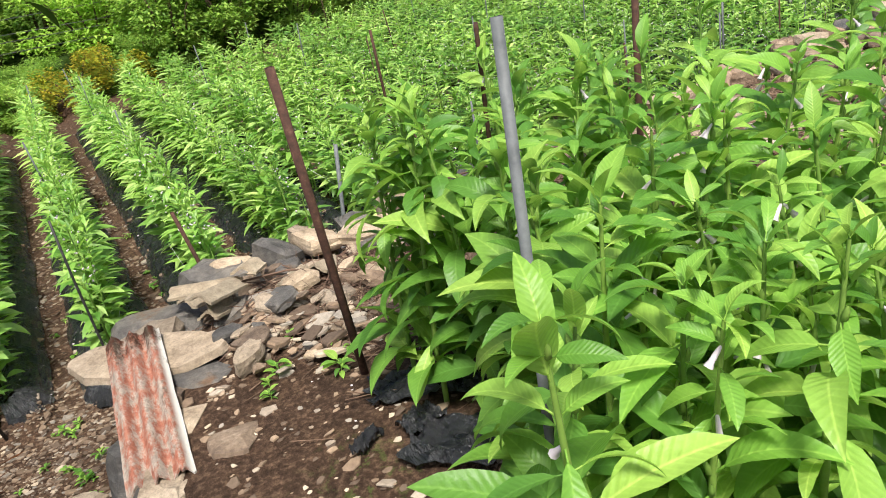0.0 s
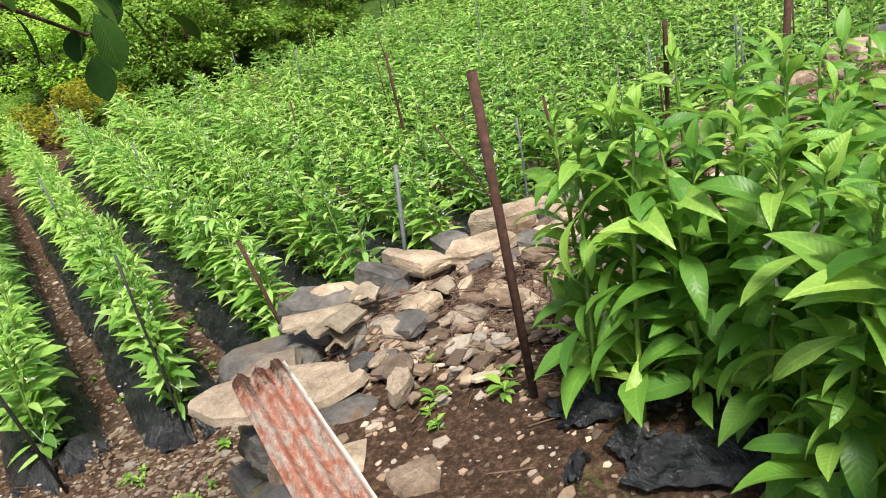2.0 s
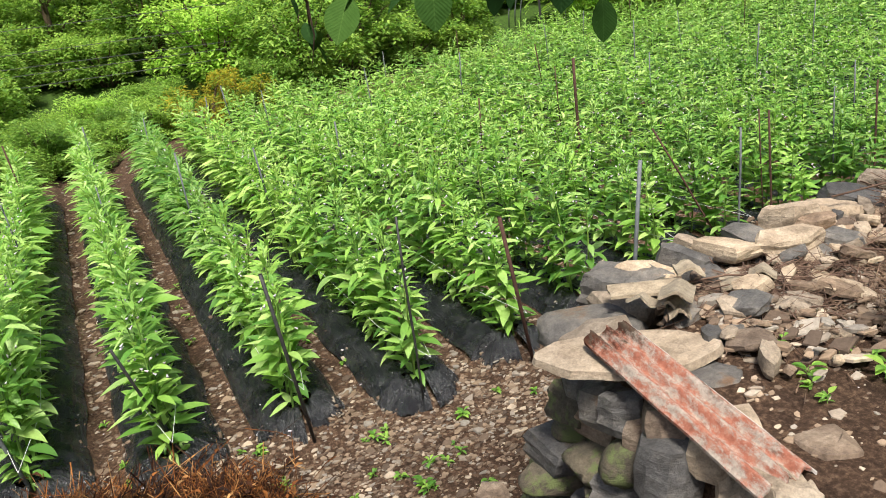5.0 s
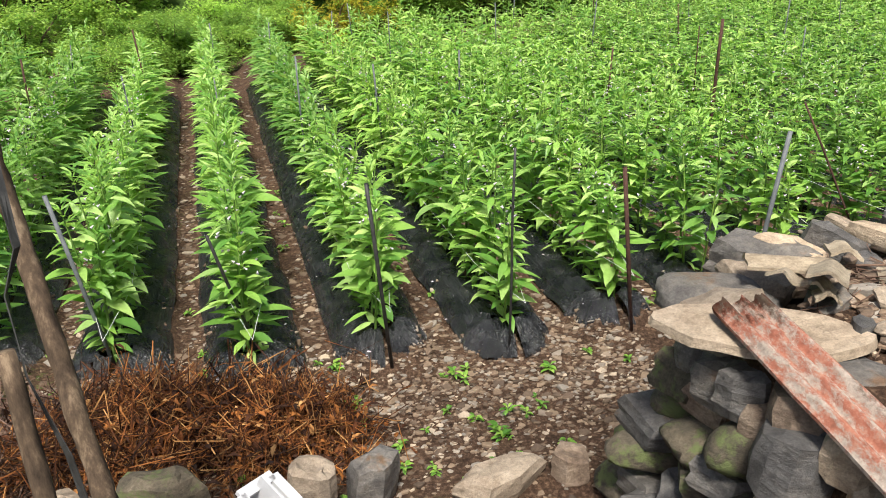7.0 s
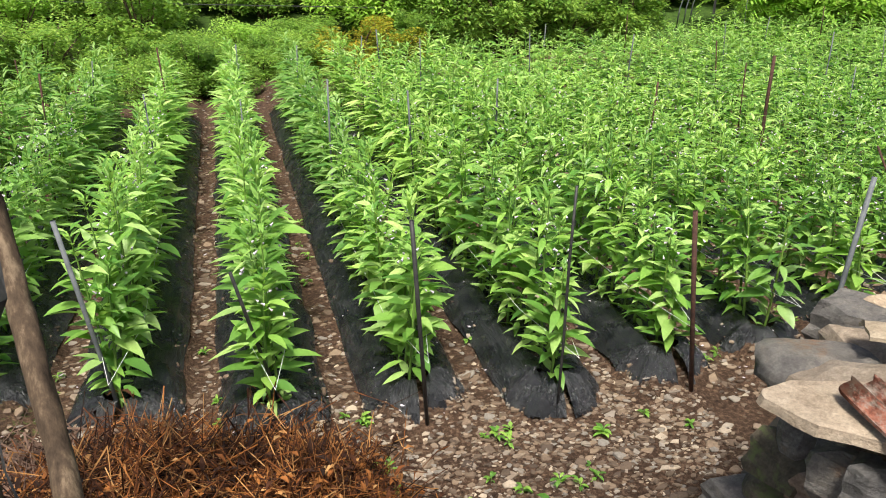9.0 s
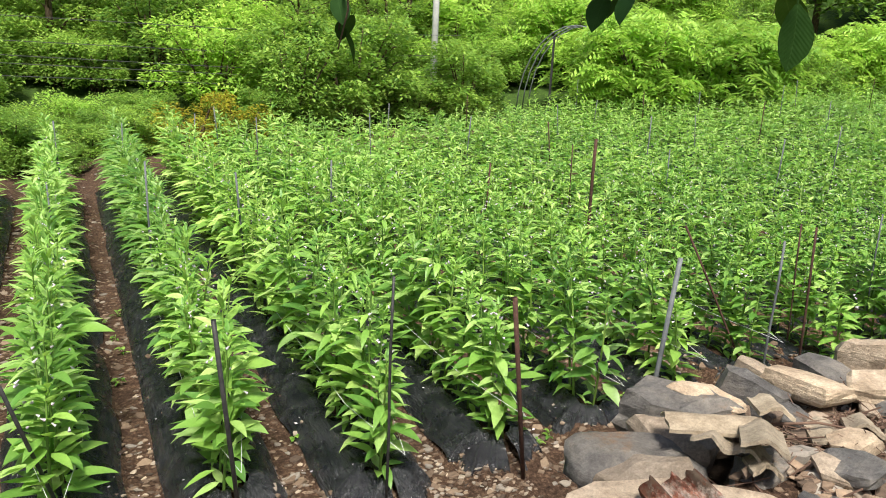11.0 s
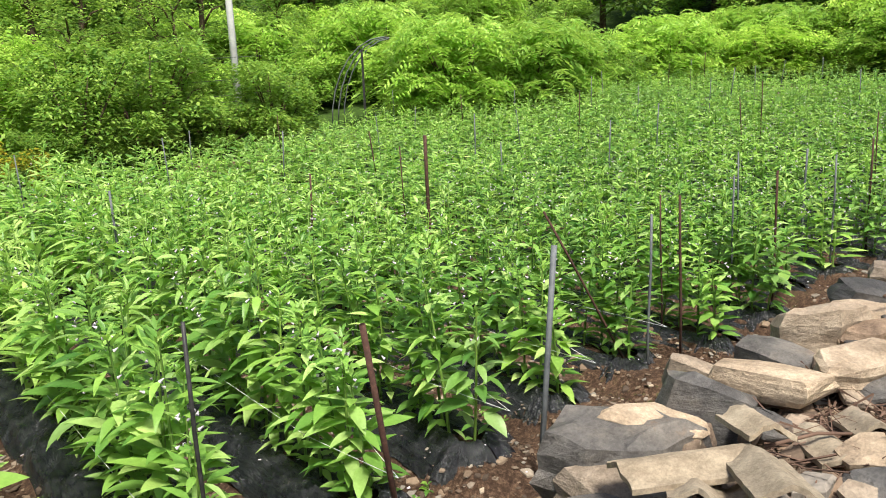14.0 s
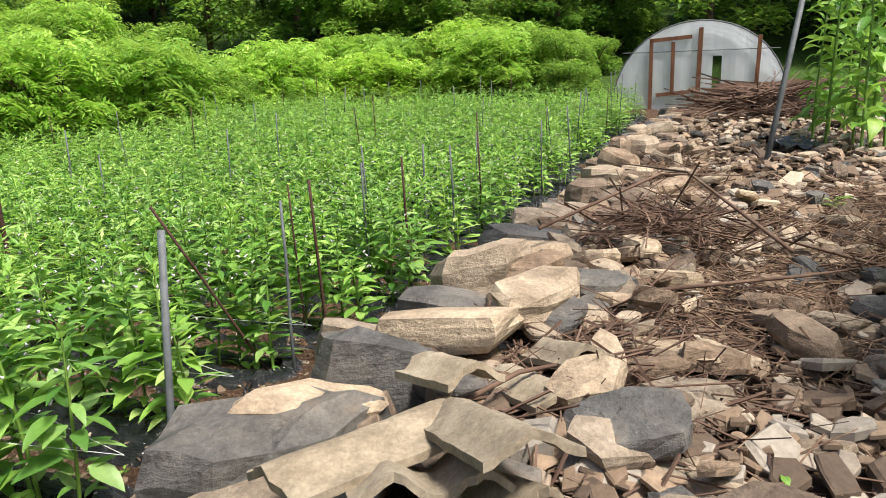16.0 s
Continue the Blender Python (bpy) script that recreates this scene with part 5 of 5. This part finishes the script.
V = {
    "bush": [vegetation("bush", "dense green wild bush on the slope", "bush", 1, 2.2, 2.8, 8000, 0.095, M_BUSH, 9), vegetation("bush", "dense green wild bush on the slope", "bush", 2, 1.7, 2.6, 8000, 0.085, M_BUSH, 10)],
    "bright": [vegetation("bush", "bright green bush with feathery leaves", "bush", 3, 2.6, 3.4, 950, 0.17, M_BRIGHT, 14, True), vegetation("bush", "bright green leafy bush on the slope", "bush", 4, 1.9, 2.8, 7000, 0.095, M_BRIGHT, 9)],
    "dark": [vegetation("tree", "dark green woodland tree with a dense crown", "tree", 5, 8.0, 4.6, 7500, 0.24, M_DARKTREE, tall=True), vegetation("tree", "tall green woodland tree with a dense crown", "tree", 6, 7.0, 5.0, 7500, 0.24, M_BUSH, tall=True)],
    "slim": [vegetation("tree", "slim young tree with sparse leaves", "tree", 7, 4.2, 2.2, 3400, 0.10, M_BUSH, tall=True)],
    "yellow": [vegetation("bush", "yellowing bush turning orange", "bush", 8, 1.3, 2.2, 3600, 0.07, M_YELLOW)],
}


def plant_at(kind, x, y, scale=1.0, k=0, sink=0.1):
    src = V[kind][k % len(V[kind])]
    m = pose(x, y, ground_z(x, y) - sink, 0, 0, vr.uniform(0, 360)) @ Matrix.Diagonal((scale, scale, scale * vr.uniform(0.85, 1.15), 1))
    return copy_thing(src, m)


vr = random.Random(17)
# hand-placed along the field's far edge
for kind, x, y, sc, k in [("bright", 12.5, 14.2, 1.15, 0), ("bright", 14.6, 13.6, 1.2, 0), ("bright", 16.6, 14.6, 1.05, 0), ("bright", 13.6, 16.2, 1.2, 0), ("bright", 19.5, 14.5, 0.9, 0), ("bright", 22.5, 13.8, 0.9, 0), ("bright", 25.0, 12.0, 0.95, 0), ("bright", 27, 9.5, 0.9, 0),
                          ("bush", 3.2, 14.6, 1.1, 0), ("bush", 4.8, 15.4, 1.25, 0), ("bush", 6.4, 15.6, 1.0, 1), ("bush", 8.0, 15.8, 1.1, 0), ("slim", 3.6, 15.6, 0.8, 0), ("slim", 6.0, 16.4, 0.8, 0),
                          ("yellow", 0.9, 13.2, 0.95, 0), ("yellow", 1.9, 13.8, 0.8, 0), ("bush", -0.4, 13.6, 0.55, 1), ("bright", -1.1, 14.4, 0.6, 1), ("bush", -3.0, 14.4, 0.9, 0), ("bush", -4.6, 13.2, 0.9, 1), ("bush", -6.2, 12.2, 0.9, 0), ("bright", -5.5, 15.5, 0.9, 1)]:
    plant_at(kind, x, y, sc, k)
for k in range(64):
    x = vr.uniform(-8.5, 7.5)
    edge = 10.2 + 0.8 * smoothstep(-1.6, 0.4, x) + 0.4 * max(0.0, x)
    plant_at("bush", x, edge + 0.5 + vr.random() ** 0.7 * 4.4, vr.uniform(0.38, 0.62), 1 if vr.random() < 0.7 else 0, 0.2)
for k in range(150):
    y = vr.uniform(16.5, 30)
    x = vr.uniform(-16, 26) + (y - 16) * 0.3
    if y < 17.5 + 0.25 * max(0, x) and x > 9:
        y += 4
    plant_at(vr.choice(("bush", "bush", "bright", "bush")), x, y, vr.uniform(0.8, 1.4), vr.randrange(2) if vr.random() < 0.8 else 1)
for k in range(70):
    y = vr.uniform(27, 44)
    x = vr.uniform(-28, 40) + (y - 26) * 0.4
    plant_at("dark", x, y, vr.uniform(0.8, 1.3), vr.randrange(2), 0.4)
for k in range(46):
    x = vr.uniform(29, 42)
    y = vr.uniform(-16, 24)
    plant_at("dark" if x > 30 else "bush", x, y, vr.uniform(0.8, 1.2), vr.randrange(2), 0.4)
for k in range(44):
    y = vr.uniform(3.0, 18)
    x = vr.uniform(23.6, 29) if y < 13 else vr.uniform(17, 29)
    if y < 4.5 and x < 33:
        continue
    plant_at("bright" if vr.random() < 0.6 else "bush", x, y, vr.uniform(0.7, 1.15), vr.randrange(2))
for k in range(46):
    x, y = vr.uniform(27, 36), vr.uniform(3.6, 15)
    plant_at("bush" if k % 3 else "dark", x, y, vr.uniform(1.0, 1.7) if k % 3 else vr.uniform(0.5, 0.8), vr.randrange(2), 0.4)
for k in range(26):
    plant_at("bush", vr.uniform(-16, -6), vr.uniform(2, 14), vr.uniform(0.7, 1.2), vr.randrange(2))
for k in range(24):
    plant_at("dark", vr.uniform(-26, -10), vr.uniform(6, 34), vr.uniform(0.8, 1.2), vr.randrange(2), 0.4)
for k in range(10):
    plant_at("slim", vr.uniform(-6, 12), vr.uniform(18, 26), vr.uniform(0.9, 1.4), 0)
for group in V.values():
    for src in group:
        for o in (*src.children_recursive, src):
            bpy.data.objects.remove(o)


# ---- utility pole, wires, old hoops ----
def utility_pole():
    s = Shape()
    tube(s, [(0, 0, -0.5), (0.0, 0, 3.0), (0.0, 0, 6.5)], [0.1, 0.09, 0.075], 12)
    px, py = 8.1, 17.9
    ob = thing("utility_pole", s.mesh("pole", M_CONCRETE, True), pose(px, py, ground_z(px, py)), "pale concrete utility pole among the bushes", "utility pole")
    c = bar(Shape(), (-0.55, 0, 3.75), (0.55, 0, 3.75), 0.07, 0.07)
    part("crossarm", c.mesh("crossarm", M_CONCRETE), ob)
    for x in (-0.45, 0.0, 0.45):
        i = tube(Shape(), [(x, 0, 3.78), (x, 0, 3.83), (x, 0, 3.88), (x, 0, 3.92)], [0.03, 0.045, 0.03, 0.04], 8)
        part("insulator", i.mesh("insulator", M_WHITE, True), ob)


utility_pole()
for z0, z1 in ((1.7, 1.35), (1.55, 1.2), (1.3, 1.0), (2.4, 2.2), (1.95, 1.7)):
    s = tube(Shape(), [(-16, 15.0, z0 + 0.3), (-4, 15.4, z0 - 0.05), (4, 15.8, z1), (8, 16.2, z1 + 0.1)], 0.008, 4)
    thing("wire", s.mesh("wire", M_WIRE), None, "thin wire strung along the field's far edge", "wire", "wires along the edge")


def hoops():
    base = thing("tunnel_hoops", None, pose(11.6, 16.2, 0.3, 0, 0, -38), "bare bent pipe hoops of an old plastic tunnel", "tunnel frame")
    for k in range(3):
        s = Shape()
        pts = [(1.5 * math.cos(a) + 0.1 * k, k * 0.8, 2.4 * math.sin(a)) for a in [math.pi * q / 14 for q in range(15)]]
        tube(s, pts, 0.018, 6)
        part("hoop", s.mesh("hoop", M_GREYPIPE, True), base)
    for x in (-0.6, 0.5):
        s = bar(Shape(), (x, 0.4, -0.2), (x, 0.4, 2.1), 0.06, 0.06)
        part("post", s.mesh("post", M_DARKROD), base)


hoops()


# ---- plastic greenhouse ----
def greenhouse():
    W, Hh, D = 4.6, 2.55, 9.0
    gx, gy = 21.6, 0.7
    base = thing("greenhouse", None, pose(gx, gy, 0.62, 0, 0, 4), "plastic-film tunnel greenhouse with a brown wooden door frame", "greenhouse")
    arc = [(W / 2 * math.cos(a), Hh * math.sin(a) ** 0.85) for a in [math.pi * q / 28 for q in range(29)]]
    s = Shape()
    ys = [D * k / 9 for k in range(10)]
    n = len(arc)
    s.v = [(d, y, z + 0.01 * noise.noise((y * 3, d, z))) for d in ys for y, z in arc]
    s.f = [(j * n + i, j * n + i + 1, (j + 1) * n + i + 1, (j + 1) * n + i) for j in range(len(ys) - 1) for i in range(n - 1)]
    part("cover", s.mesh("cover", M_FILM, True), base)
    # the end wall, open at one slit
    e = Shape()
    cols = [-W / 2 + W * k / 40 for k in range(41)]

    def top(y):
        return Hh * max(0.0, 1 - (2 * y / W) ** 2) ** 0.425

    for a, b in zip(cols, cols[1:]):
        if -0.6 < (a + b) / 2 < -0.3:
            lo = 1.6
            if top(a) > lo:
                e.add([(0, a, lo), (0, b, lo), (0, b, top(b)), (0, a, top(a))], [(0, 1, 2, 3)])
            continue
        e.add([(0.03 * math.sin(a * 9), a, -0.3), (0.03 * math.sin(b * 9), b, -0.3), (0, b, top(b)), (0, a, top(a))], [(0, 1, 2, 3)])
    part("end_film", e.mesh("end_film", M_FILM, True), base)
    for d in (0, 2.2, 4.5, 6.8, 9.0):
        h = Shape()
        tube(h, [(d, y * 0.995, z * 0.995) for y, z in arc], 0.02, 6)
        part("hoop", h.mesh("hoop", M_GREYPIPE, True), base)
    for a, b, w in (((-0.05, 1.25, 0.0), (-0.05, 1.25, 2.1), 0.1), ((-0.05, 0.02, -0.1), (-0.05, -0.02, 2.35), 0.12), ((-0.05, 0.68, 0.62), (-0.05, 0.68, 2.0), 0.1), ((-0.05, 1.3, 2.05), (-0.05, 0.2, 2.12), 0.1), ((-0.05, 1.1, 0.6), (-0.05, 0.1, 0.68), 0.1), ((-0.05, 0.6, 0.2), (-0.05, 0.0, 0.15), 0.1), ((-0.05, -1.45, 0.5), (-0.05, -1.5, 2.1), 0.1)):
        q = bar(Shape(), a, b, w, w * 0.6)
        part("door_frame", q.mesh("door_frame", M_DOORWOOD), base, None, "weathered brown wooden frame")
    q = tube(Shape(), [(-0.03, -2.0, 1.75), (-0.03, 2.0, 1.75)], 0.012, 5)
    part("crossbar", q.mesh("crossbar", M_GREYPIPE), base)


greenhouse()
